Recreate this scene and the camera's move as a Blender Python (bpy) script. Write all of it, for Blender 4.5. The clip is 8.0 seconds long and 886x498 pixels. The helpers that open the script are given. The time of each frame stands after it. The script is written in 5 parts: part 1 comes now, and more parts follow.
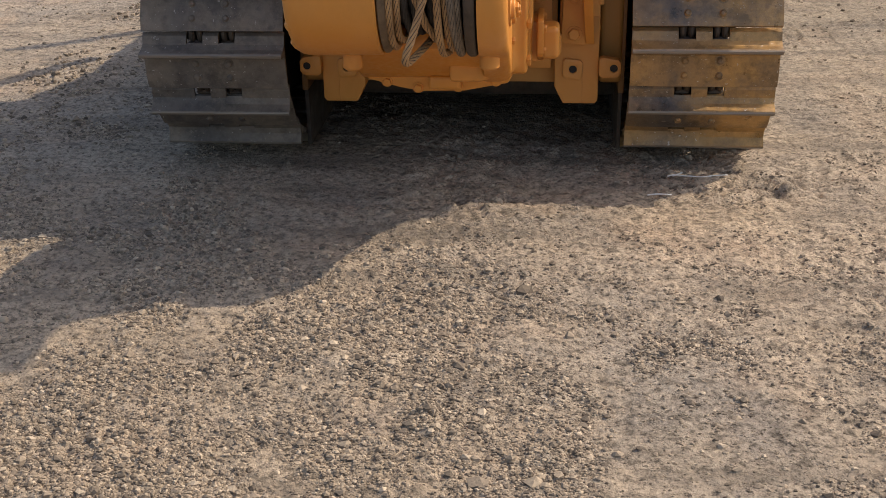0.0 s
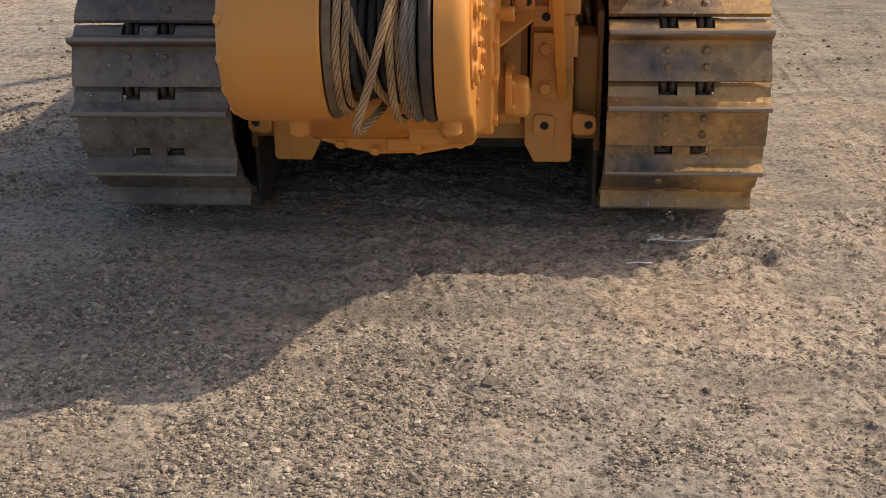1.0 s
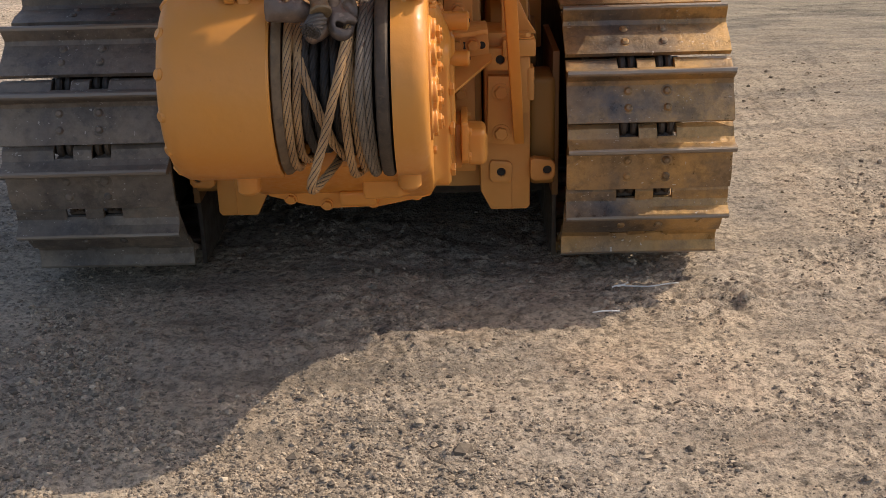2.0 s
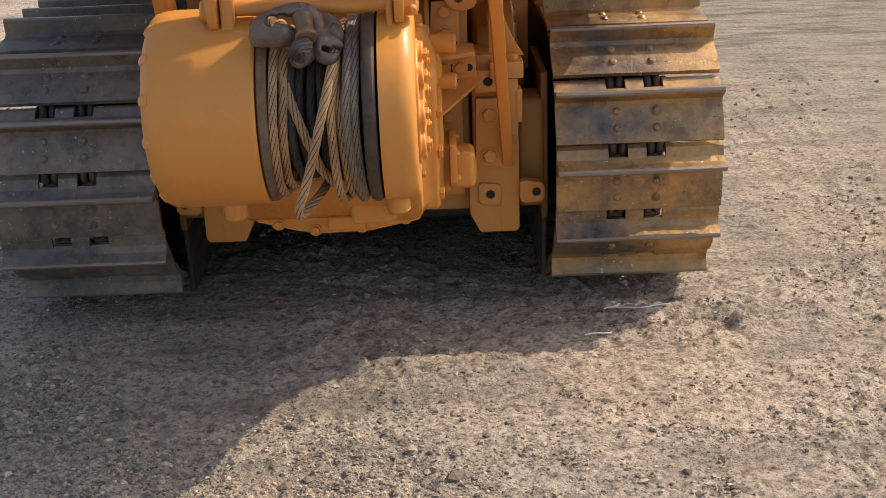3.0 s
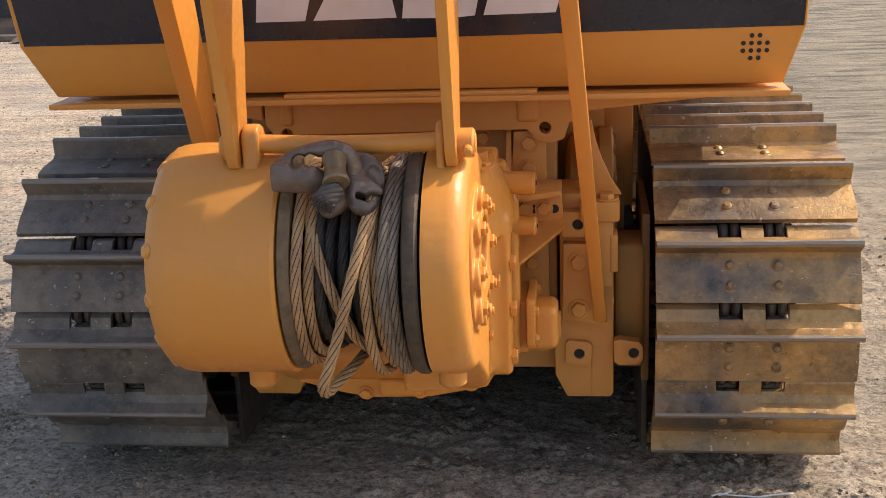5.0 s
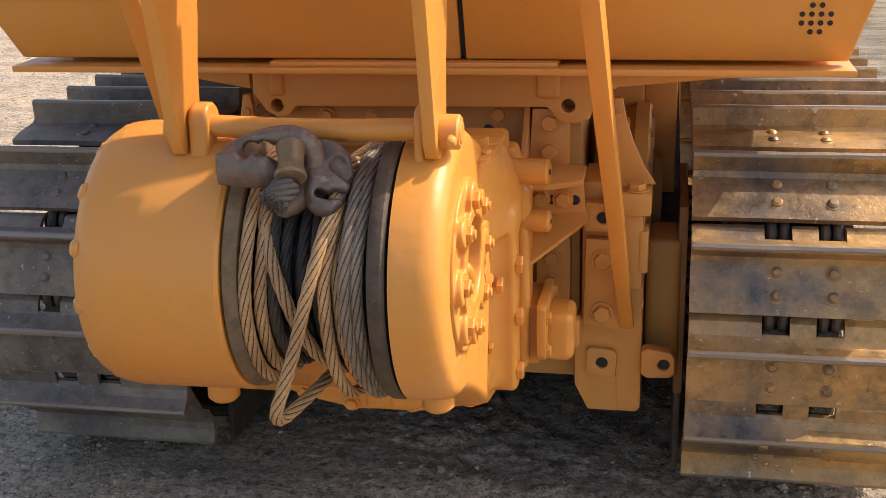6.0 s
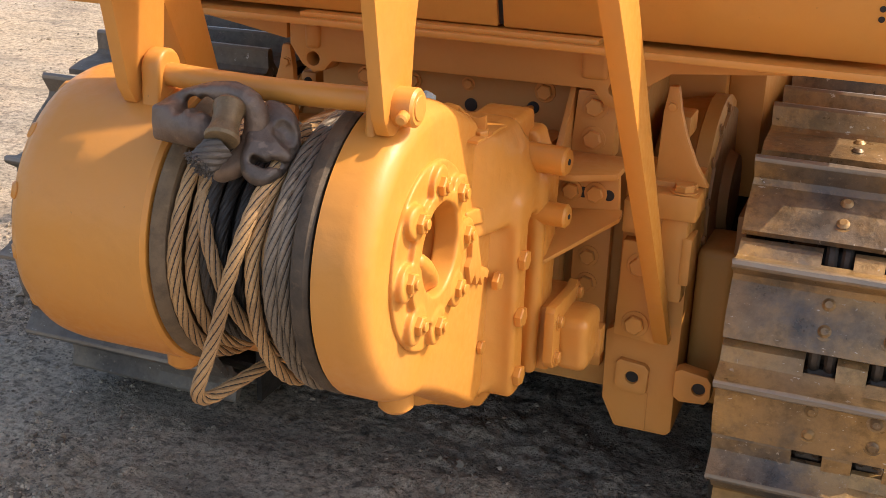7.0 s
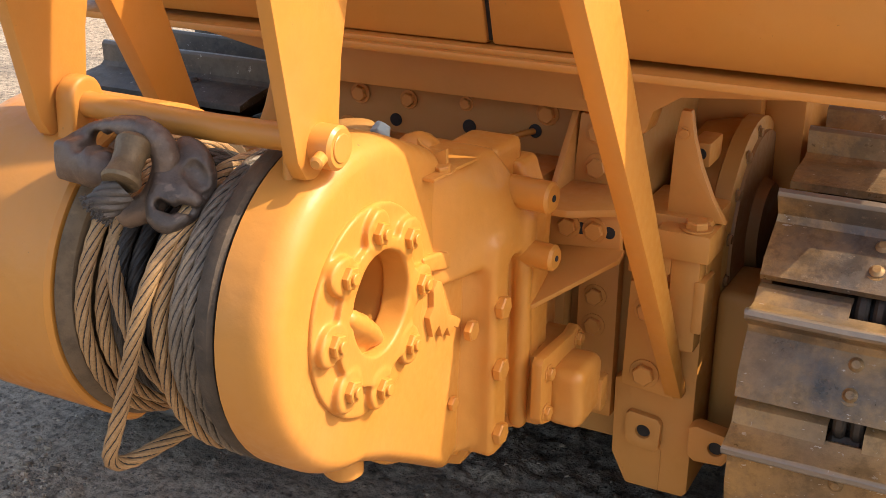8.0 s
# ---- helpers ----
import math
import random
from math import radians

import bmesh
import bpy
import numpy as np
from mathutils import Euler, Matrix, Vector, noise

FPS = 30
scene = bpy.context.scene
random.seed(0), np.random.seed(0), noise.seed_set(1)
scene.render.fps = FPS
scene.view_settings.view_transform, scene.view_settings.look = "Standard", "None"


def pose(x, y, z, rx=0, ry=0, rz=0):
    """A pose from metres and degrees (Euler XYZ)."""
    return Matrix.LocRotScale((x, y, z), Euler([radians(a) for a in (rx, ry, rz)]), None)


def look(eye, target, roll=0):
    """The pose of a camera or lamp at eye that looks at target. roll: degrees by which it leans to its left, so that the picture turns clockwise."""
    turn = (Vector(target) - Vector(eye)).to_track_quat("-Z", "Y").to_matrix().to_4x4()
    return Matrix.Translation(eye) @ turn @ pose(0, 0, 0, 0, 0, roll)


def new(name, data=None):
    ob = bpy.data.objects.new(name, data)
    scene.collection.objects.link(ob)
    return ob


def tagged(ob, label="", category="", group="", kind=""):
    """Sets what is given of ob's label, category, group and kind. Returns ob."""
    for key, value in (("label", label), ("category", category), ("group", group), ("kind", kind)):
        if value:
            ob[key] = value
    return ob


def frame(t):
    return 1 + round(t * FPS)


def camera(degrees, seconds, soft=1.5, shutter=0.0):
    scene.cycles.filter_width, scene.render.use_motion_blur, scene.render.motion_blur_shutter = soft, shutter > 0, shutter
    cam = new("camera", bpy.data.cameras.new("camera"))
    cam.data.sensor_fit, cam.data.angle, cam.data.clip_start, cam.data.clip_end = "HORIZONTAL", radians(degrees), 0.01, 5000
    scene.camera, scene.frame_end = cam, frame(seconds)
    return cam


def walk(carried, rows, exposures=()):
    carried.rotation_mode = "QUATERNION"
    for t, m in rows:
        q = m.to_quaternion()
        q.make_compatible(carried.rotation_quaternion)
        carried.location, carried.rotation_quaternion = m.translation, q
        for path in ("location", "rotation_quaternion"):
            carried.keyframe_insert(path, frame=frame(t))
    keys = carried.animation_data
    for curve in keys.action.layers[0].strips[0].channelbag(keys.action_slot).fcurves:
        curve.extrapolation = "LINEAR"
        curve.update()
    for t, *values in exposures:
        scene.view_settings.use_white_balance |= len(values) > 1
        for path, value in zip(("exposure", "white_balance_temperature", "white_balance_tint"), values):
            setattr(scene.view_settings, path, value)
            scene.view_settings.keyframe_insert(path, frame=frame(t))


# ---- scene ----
import itertools

cam = camera(41.4, 8.0, 0.8)
PATH = [
    (0, (0.003, -0.026, 1.512), (-0.166, 1.785, 0.68), -1.0),
    (0.5, (0.078, 0.198, 1.55), (-0.091, 2.016, 0.733), -1.0),
    (1, (0.031, 0.358, 1.55), (-0.104, 2.18, 0.737), -0.9),
    (1.5, (-0.063, 0.514, 1.543), (-0.085, 2.351, 0.754), -1.0),
    (1.7, (-0.053, 0.53, 1.543), (-0.079, 2.372, 0.763), -1.4),
    (2.8, (-0.078, 0.56, 1.543), (-0.07, 2.421, 0.81), -2.1),
    (3, (-0.059, 0.569, 1.537), (-0.058, 2.431, 0.807), -2.2),
    (3.5, (-0.069, 0.579, 1.542), (-0.064, 2.483, 0.929), -2.1),
    (4, (-0.081, 0.614, 1.557), (-0.08, 2.544, 1.032), -2.0),
    (4.5, (-0.023, 0.815, 1.532), (-0.124, 2.742, 1.006), -2.6),
    (4.7, (0.045, 0.93, 1.528), (-0.15, 2.846, 0.989), -3.1),
    (5.8, (0.182, 1.42, 1.516), (-0.113, 3.294, 0.884), -1.5),
    (6, (0.225, 1.484, 1.513), (-0.142, 3.34, 0.864), -1.7),
    (6.5, (0.439, 1.635, 1.489), (-0.141, 3.417, 0.789), 1.7),
    (7, (0.531, 1.795, 1.487), (-0.154, 3.533, 0.774), 1.6),
    (7.5, (0.537, 1.97, 1.504), (-0.186, 3.689, 0.782), 1.5),
    (8, (0.658, 2.109, 1.496), (-0.205, 3.758, 0.764), 0.3),
]
walk(cam, [(t, look(eye, target, roll)) for t, eye, target, roll in PATH],
     [(0.0, 0.24, 6450, 10), (1.5, 0.24, 6450, 10), (3.0, 0.52, 6320, 10), (4.0, 0.52, 6200, 10), (4.5, 0.57, 6250, 10), (6.0, 0.90, 6550, 10), (8.0, 0.96, 6640, 10)])

# ---- light ----
SUN_DIR = Vector((0.84, 0.318, 1.0)).normalized()      # towards the sun
world = bpy.data.worlds.new("sky")
scene.world = world
world.use_nodes = True
wn = world.node_tree
sky = wn.nodes.new("ShaderNodeTexSky")
sky.sky_type = "NISHITA"
sky.sun_disc = False
sky.sun_elevation = math.asin(SUN_DIR.z)
sky.sun_rotation = math.atan2(SUN_DIR.x, SUN_DIR.y)
sky.dust_density = 3.0
wn.nodes["Background"].inputs["Strength"].default_value = 0.164
haze = wn.nodes.new("ShaderNodeHueSaturation")          # dusty, hazy air
haze.inputs["Saturation"].default_value = 0.95
wn.links.new(sky.outputs["Color"], haze.inputs["Color"])
wn.links.new(haze.outputs["Color"], wn.nodes["Background"].inputs["Color"])
sun = new("sun", bpy.data.lights.new("sun", "SUN"))
sun.data.energy = 3.0
sun.data.angle = radians(0.55)
sun.data.color = (1.0, 0.86, 0.68)
sun.matrix_world = look((0, 0, 0), -SUN_DIR)
scene.view_settings.exposure = 0.0


# ---- materials ----
def material(name):
    m = bpy.data.materials.new(name)
    m.use_nodes = True
    t = m.node_tree
    return m, t, t.nodes["Principled BSDF"]


def coords(t):
    return t.nodes.new("ShaderNodeTexCoord").outputs["Object"]


def noise_tex(t, vec, scale, detail=5.0, rough=0.6, stretch=None):
    n = t.nodes.new("ShaderNodeTexNoise")
    n.inputs["Scale"].default_value = scale
    n.inputs["Detail"].default_value = detail
    n.inputs["Roughness"].default_value = rough
    if stretch:
        mp = t.nodes.new("ShaderNodeMapping")
        mp.inputs["Scale"].default_value = stretch
        t.links.new(vec, mp.inputs["Vector"])
        vec = mp.outputs["Vector"]
    t.links.new(vec, n.inputs["Vector"])
    return n.outputs["Fac"]


def ramp(t, fac, *stops):
    r = t.nodes.new("ShaderNodeValToRGB")
    e = r.color_ramp.elements
    while len(e) < len(stops):
        e.new(0.5)
    for el, (p, c) in zip(e, stops):
        el.position = p
        el.color = (*c, 1) if not isinstance(c, (int, float)) else (c, c, c, 1)
    t.links.new(fac, r.inputs["Fac"])
    return r.outputs["Color"]


def mixc(t, fac, a, b, mode="MIX"):
    n = t.nodes.new("ShaderNodeMix")
    n.data_type = "RGBA"
    n.blend_type = mode
    for sock, v in ((n.inputs[0], fac), (n.inputs[6], a), (n.inputs[7], b)):
        if hasattr(v, "is_output"):
            t.links.new(v, sock)
        elif isinstance(v, (int, float)):
            sock.default_value = v
        else:
            sock.default_value = (*v, 1)
    return n.outputs[2]


def bumped(t, bsdf, height, strength, distance, chain=None):
    b = t.nodes.new("ShaderNodeBump")
    b.inputs["Strength"].default_value = strength
    b.inputs["Distance"].default_value = distance
    t.links.new(height, b.inputs["Height"])
    if chain:
        t.links.new(chain, b.inputs["Normal"])
    t.links.new(b.outputs["Normal"], bsdf.inputs["Normal"])
    return b.outputs["Normal"]


def shade(t, bsdf, color=None, rough=None, metal=None):
    for key, v in (("Base Color", color), ("Roughness", rough), ("Metallic", metal)):
        if v is None:
            continue
        if hasattr(v, "is_output"):
            t.links.new(v, bsdf.inputs[key])
        else:
            bsdf.inputs[key].default_value = (*v, 1) if key == "Base Color" else v


def paint_material(name, base, dust, gloss=0.38):
    """Sprayed machine paint over cast and welded steel, with a thin film of dust."""
    m, t, b = material(name)
    v = coords(t)
    big = noise_tex(t, v, 3.0, 4)
    fine = noise_tex(t, v, 60.0, 4)
    film = ramp(t, big, (0.42, 0.0), (0.75, 0.45))
    c = mixc(t, film, base, dust)
    specks = ramp(t, noise_tex(t, v, 95.0, 2), (0.74, 0.0), (0.80, 0.55))
    c = mixc(t, specks, c, (0.28, 0.13, 0.04))
    smudge = ramp(t, noise_tex(t, v, 11.0, 6, 0.7), (0.56, 0.0), (0.76, 0.35))
    c = mixc(t, smudge, c, tuple(0.78 * k for k in base))
    chips = ramp(t, noise_tex(t, v, 42.0, 3, 0.5, (1.0, 1.0, 0.6)), (0.785, 0.0), (0.800, 0.8))
    c = mixc(t, chips, c, (0.16, 0.10, 0.055))
    shade(t, b, c, ramp(t, fine, (0.3, gloss), (0.7, gloss + 0.2)))
    b.inputs["Specular IOR Level"].default_value = 0.42
    n = bumped(t, b, noise_tex(t, v, 28.0, 5), 0.22, 0.004)
    n = bumped(t, b, noise_tex(t, v, 7.0, 3), 0.25, 0.010, n)
    bumped(t, b, fine, 0.12, 0.0015, n)
    return m


PAINT = paint_material("yellow_machine_paint", (0.62, 0.250, 0.040), (0.55, 0.270, 0.090), 0.30)
# A duller copy of the yellow paint, toned for parts that lie in shade.
PAINT_BACK = paint_material("shaded_back_paint", (0.59, 0.252, 0.050), (0.51, 0.258, 0.088), 0.40)
# Dark brown for drive faces; on guard plates it stands for a shaded gap.
DARK_BROWN = paint_material("dark_brown_paint", (0.26, 0.125, 0.04), (0.20, 0.13, 0.08), 0.5)
# Dust film over a base darkened for parts deep in shade.
DUSTY_SHADED = paint_material("dusty_shaded_paint", (0.45, 0.215, 0.050), (0.37, 0.205, 0.072), 0.5)
PAINT_PANEL = paint_material("panel_paint", (0.66, 0.290, 0.052), (0.56, 0.28, 0.09), 0.28)


def steel_material(name, dark, brown, share, gloss, metal=0.55, shoe=False):
    m, t, b = material(name)
    v = coords(t)
    info = t.nodes.new("ShaderNodeObjectInfo").outputs["Random"]
    off = t.nodes.new("ShaderNodeVectorMath")
    off.operation = "ADD"
    cmb = t.nodes.new("ShaderNodeCombineXYZ")
    mul = t.nodes.new("ShaderNodeMath")
    mul.operation = "MULTIPLY"
    mul.inputs[1].default_value = 37.0
    t.links.new(info, mul.inputs[0])
    for k in range(3):
        t.links.new(mul.outputs[0], cmb.inputs[k])
    t.links.new(v, off.inputs[0])
    t.links.new(cmb.outputs[0], off.inputs[1])
    v = off.outputs[0]
    patch = ramp(t, noise_tex(t, v, 3.4 if shoe else 2.4, 9 if shoe else 4, 0.72 if shoe else 0.5), (share - (0.07 if shoe else 0.16), 0.0), (share + (0.07 if shoe else 0.16), 1.0))
    if shoe:
        raw = t.nodes.new("ShaderNodeSeparateXYZ")
        t.links.new(coords(t), raw.inputs[0])
        worn = []
        for lo, hi, top in ((-0.11, 0.10, 0.95), (-0.11, -0.24, 0.85)):
            mr = t.nodes.new("ShaderNodeMapRange")
            mr.inputs["From Min"].default_value = lo
            mr.inputs["From Max"].default_value = hi
            mr.inputs["To Max"].default_value = top
            t.links.new(raw.outputs["X"], mr.inputs["Value"])
            worn.append(mr.outputs[0])
        ends = t.nodes.new("ShaderNodeMath")
        ends.operation = "MAXIMUM"
        t.links.new(worn[0], ends.inputs[0])
        t.links.new(worn[1], ends.inputs[1])
        patch = mixc(t, ends.outputs[0], mixc(t, 0.6, patch, (0, 0, 0)), mixc(t, 0.45, patch, (1, 1, 1)))
    c = mixc(t, patch, dark, brown)
    grime = ramp(t, noise_tex(t, v, 26.0, 6, 0.7), (0.34, 0.72 if shoe else 0.62), (0.56, 1.0))
    c = mixc(t, 1.0, c, grime, "MULTIPLY")
    if shoe:
        stain = ramp(t, noise_tex(t, v, 9.0, 6, 0.7), (0.40, 0.70), (0.47, 1.0))
        c = mixc(t, 1.0, c, stain, "MULTIPLY")
        dirt = ramp(t, noise_tex(t, v, 75.0, 4, 0.7), (0.61, 0.0), (0.69, 0.45))
        c = mixc(t, mixc(t, 1.0, dirt, ramp(t, noise_tex(t, v, 5.0, 3), (0.42, 0.1), (0.60, 1.0)), "MULTIPLY"), c, (0.42, 0.32, 0.22))
        scr = ramp(t, noise_tex(t, v, 62.0, 3, 0.6, (0.9, 2.2, 1.0)), (0.665, 0.0), (0.69, 0.7))
        scr2 = ramp(t, noise_tex(t, v, 44.0, 3, 0.6, (2.0, 0.8, 1.0)), (0.70, 0.0), (0.73, 0.6))
        c = mixc(t, mixc(t, 1.0, scr, ramp(t, noise_tex(t, v, 6.0, 2), (0.48, 0.0), (0.56, 1.0)), "MULTIPLY"), c, (0.62, 0.57, 0.50))
        c = mixc(t, scr2, c, (0.55, 0.49, 0.42))
    else:
        scuff = ramp(t, noise_tex(t, v, 60.0, 3, 0.5, (1.0, 0.4, 1.6)), (0.64, 0.0), (0.74, 0.28))
        c = mixc(t, scuff, c, tuple(min(1.0, 1.7 * k) for k in brown))
    rough = ramp(t, noise_tex(t, v, 18.0, 5), (0.3, gloss), (0.7, gloss + 0.3))
    if shoe:
        rib = t.nodes.new("ShaderNodeMapRange")
        rib.inputs["From Min"].default_value = 0.1225
        rib.inputs["From Max"].default_value = 0.1290
        t.links.new(raw.outputs["Z"], rib.inputs["Value"])
        c = mixc(t, rib.outputs[0], c, (0.24, 0.195, 0.148))
        rough = mixc(t, rib.outputs[0], rough, (0.32, 0.32, 0.32))
    shade(t, b, c, rough, metal)
    n = bumped(t, b, noise_tex(t, v, 40.0, 6, 0.7), 0.6 if shoe else 0.55, 0.004)
    bumped(t, b, noise_tex(t, v, 220.0, 3), 0.2, 0.001, n)
    return m


SHOE = steel_material("worn_brown_steel", (0.122, 0.104, 0.088), (0.50, 0.288, 0.096), 0.49, 0.24, 0.34, True)
SHOE_GREY = steel_material("dusty_grey_steel", (0.140, 0.118, 0.100), (0.27, 0.212, 0.152), 0.52, 0.46, 0.25, True)
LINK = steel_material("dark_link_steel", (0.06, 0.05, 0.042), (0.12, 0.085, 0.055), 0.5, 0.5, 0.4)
BOLT_STEEL = steel_material("bolt_steel", (0.18, 0.16, 0.14), (0.24, 0.16, 0.10), 0.5, 0.4, 0.5)
FORGED = steel_material("forged_dark_steel", (0.112, 0.086, 0.070), (0.25, 0.172, 0.125), 0.52, 0.32, 0.40)
SOCKET = steel_material("worn_socket_steel", (0.150, 0.105, 0.066), (0.30, 0.200, 0.090), 0.46, 0.32, 0.3)
FLANGE = steel_material("worn_flange_steel", (0.105, 0.068, 0.040), (0.20, 0.130, 0.068), 0.52, 0.62, 0.0)
FLANGE_DARK = steel_material("dark_flange_steel", (0.045, 0.033, 0.024), (0.13, 0.082, 0.044), 0.55, 0.56, 0.0)
BLACK = steel_material("black_greasy_steel", (0.035, 0.031, 0.028), (0.085, 0.055, 0.035), 0.52, 0.4, 0.35)


def rope_material(name, light, dark, gloss):
    m, t, b = material(name)
    v = coords(t)
    c = ramp(t, noise_tex(t, v, 9.0, 5), (0.35, dark), (0.65, light))
    wire = noise_tex(t, v, 240.0, 2)
    c = mixc(t, 1.0, c, ramp(t, wire, (0.3, 0.78), (0.6, 1.0)), "MULTIPLY")
    shade(t, b, c, gloss, 0.08)
    bumped(t, b, wire, 0.5, 0.002)
    return m


ROPE_TAN = rope_material("rusty_tan_rope", (0.57, 0.340, 0.150), (0.36, 0.205, 0.092), 0.5)
ROPE_GREY = rope_material("grey_rope", (0.29, 0.215, 0.145), (0.13, 0.100, 0.072), 0.45)
ROPE_CUT = rope_material("dirty_cut_rope", (0.105, 0.084, 0.068), (0.045, 0.036, 0.029), 0.6)
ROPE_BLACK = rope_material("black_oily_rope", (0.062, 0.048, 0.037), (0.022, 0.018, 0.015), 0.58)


def plain_material(name, base, other, scale, rough, metal=0.0):
    m, t, b = material(name)
    v = coords(t)
    c = ramp(t, noise_tex(t, v, scale, 5), (0.35, base), (0.68, other))
    shade(t, b, c, ramp(t, noise_tex(t, v, scale * 6, 3), (0.3, rough), (0.7, min(1.0, rough + 0.2))), metal)
    bumped(t, b, noise_tex(t, v, scale * 14, 3), 0.1, 0.001)
    return m


DECAL = plain_material("navy_decal", (0.012, 0.016, 0.030), (0.022, 0.026, 0.040), 3.0, 0.16)
WHITE = plain_material("white_decal", (0.72, 0.70, 0.72), (0.62, 0.60, 0.62), 8.0, 0.35)
# Near-black for tyres; in holes, slots and the seam it stands for shade.
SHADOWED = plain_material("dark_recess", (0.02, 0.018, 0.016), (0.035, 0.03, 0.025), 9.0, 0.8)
GREY_BODY = plain_material("grey_machine_paint", (0.34, 0.36, 0.40), (0.24, 0.26, 0.29), 1.5, 0.45)
RAG = plain_material("pale_blue_cloth", (0.38, 0.42, 0.39), (0.28, 0.32, 0.31), 40.0, 0.85)
LITTER = plain_material("pale_plastic", (0.75, 0.72, 0.66), (0.6, 0.56, 0.5), 25.0, 0.6)
GLASS_DARK = plain_material("tinted_cab_panel", (0.02, 0.02, 0.02), (0.03, 0.03, 0.03), 4.0, 0.2)


def ground_material():
    m, t, b = material("packed_gravel_dirt")
    v = coords(t)
    big = noise_tex(t, v, 0.55, 6, 0.6)
    mid = noise_tex(t, v, 3.2, 7, 0.65)
    streak = noise_tex(t, v, 1.0, 6, 0.6, (0.5, 2.4, 1.0))
    c = ramp(t, mid, (0.32, (0.335, 0.265, 0.20)), (0.50, (0.52, 0.402, 0.278)), (0.68, (0.64, 0.495, 0.345)))
    c = mixc(t, ramp(t, big, (0.40, 0.0), (0.62, 0.75)), c, (0.39, 0.34, 0.285))
    c = mixc(t, ramp(t, streak, (0.46, 0.0), (0.66, 0.6)), c, (0.64, 0.51, 0.375))
    c = mixc(t, ramp(t, noise_tex(t, v, 1.7, 5, 0.6), (0.52, 0.0), (0.66, 0.7)), c, (0.62, 0.46, 0.32))
    grit = noise_tex(t, v, 55.0, 6, 0.75)
    c = mixc(t, 1.0, c, ramp(t, grit, (0.34, 0.30), (0.50, 0.92), (0.68, 1.2)), "MULTIPLY")
    # Hollows between clods darkened in the colour to deepen their shade.
    c = mixc(t, 1.0, c, ramp(t, noise_tex(t, v, 21.0, 4, 0.6, (1.0, 1.3, 1.0)), (0.36, 0.55), (0.48, 1.0)), "MULTIPLY")
    vor = t.nodes.new("ShaderNodeTexVoronoi")
    vor.inputs["Scale"].default_value = 70.0
    t.links.new(v, vor.inputs["Vector"])
    sp = ramp(t, vor.outputs["Distance"], (0.10, 0.85), (0.30, 0.0))
    sel = ramp(t, vor.outputs["Color"], (0.62, 0.0), (0.70, 1.0))
    c = mixc(t, mixc(t, 1.0, sp, sel, "MULTIPLY"), c, (0.26, 0.225, 0.19))
    sep = t.nodes.new("ShaderNodeSeparateXYZ")
    t.links.new(v, sep.inputs[0])
    edge = t.nodes.new("ShaderNodeMath")
    edge.operation = "MULTIPLY_ADD"
    edge.inputs[1].default_value = 4.0
    t.links.new(big, edge.inputs[0])
    t.links.new(sep.outputs["Y"], edge.inputs[2])
    bed = t.nodes.new("ShaderNodeMapRange")
    bed.inputs["From Min"].default_value = 21.5
    bed.inputs["From Max"].default_value = 23.5
    t.links.new(edge.outputs[0], bed.inputs["Value"])
    far = t.nodes.new("ShaderNodeMapRange")
    far.inputs["From Min"].default_value = 5.5
    far.inputs["From Max"].default_value = 11.0
    far.inputs["To Max"].default_value = 0.95
    t.links.new(edge.outputs[0], far.inputs["Value"])
    pale = t.nodes.new("ShaderNodeMapRange")                # far darkening fades out towards the paler left
    pale.inputs["From Min"].default_value = -2.0
    pale.inputs["From Max"].default_value = 1.5
    t.links.new(sep.outputs["X"], pale.inputs["Value"])
    reach = t.nodes.new("ShaderNodeMath")
    reach.operation = "MULTIPLY"
    t.links.new(far.outputs[0], reach.inputs[0])
    t.links.new(pale.outputs[0], reach.inputs[1])
    # Dark far streaks; the shadows of ruts are put into the colour too.
    c = mixc(t, reach.outputs[0], c, ramp(t, noise_tex(t, v, 2.4, 8, 0.75, (0.6, 2.2, 1.0)), (0.41, (0.110, 0.092, 0.066)), (0.50, (0.250, 0.206, 0.142)), (0.63, (0.35, 0.286, 0.196))))
    c = mixc(t, mixc(t, 1.0, reach.outputs[0], ramp(t, noise_tex(t, v, 8.0, 5, 0.7, (0.5, 2.4, 1.0)), (0.30, 0.8), (0.42, 0.0)), "MULTIPLY"), c, (0.09, 0.078, 0.062))
    rut = noise_tex(t, v, 1.6, 3, 0.5, (0.9, 3.6, 1.0))
    c = mixc(t, ramp(t, rut, (0.32, 0.5), (0.47, 0.0)), c, (0.19, 0.158, 0.122))
    c = mixc(t, bed.outputs[0], c, ramp(t, noise_tex(t, v, 9.0, 5, 0.75), (0.40, (0.13, 0.125, 0.12)), (0.52, (0.36, 0.345, 0.33)), (0.64, (0.52, 0.50, 0.48))))
    shade(t, b, c, 0.92)
    b.inputs["Specular IOR Level"].default_value = 0.25
    n = bumped(t, b, grit, 1.0, 0.018)
    n = bumped(t, b, sp, 0.8, 0.012, n)
    n = bumped(t, b, noise_tex(t, v, 14.0, 5, 0.6), 0.7, 0.03, n)
    bumped(t, b, rut, 0.8, 0.05, n)
    return m


GROUND = ground_material()


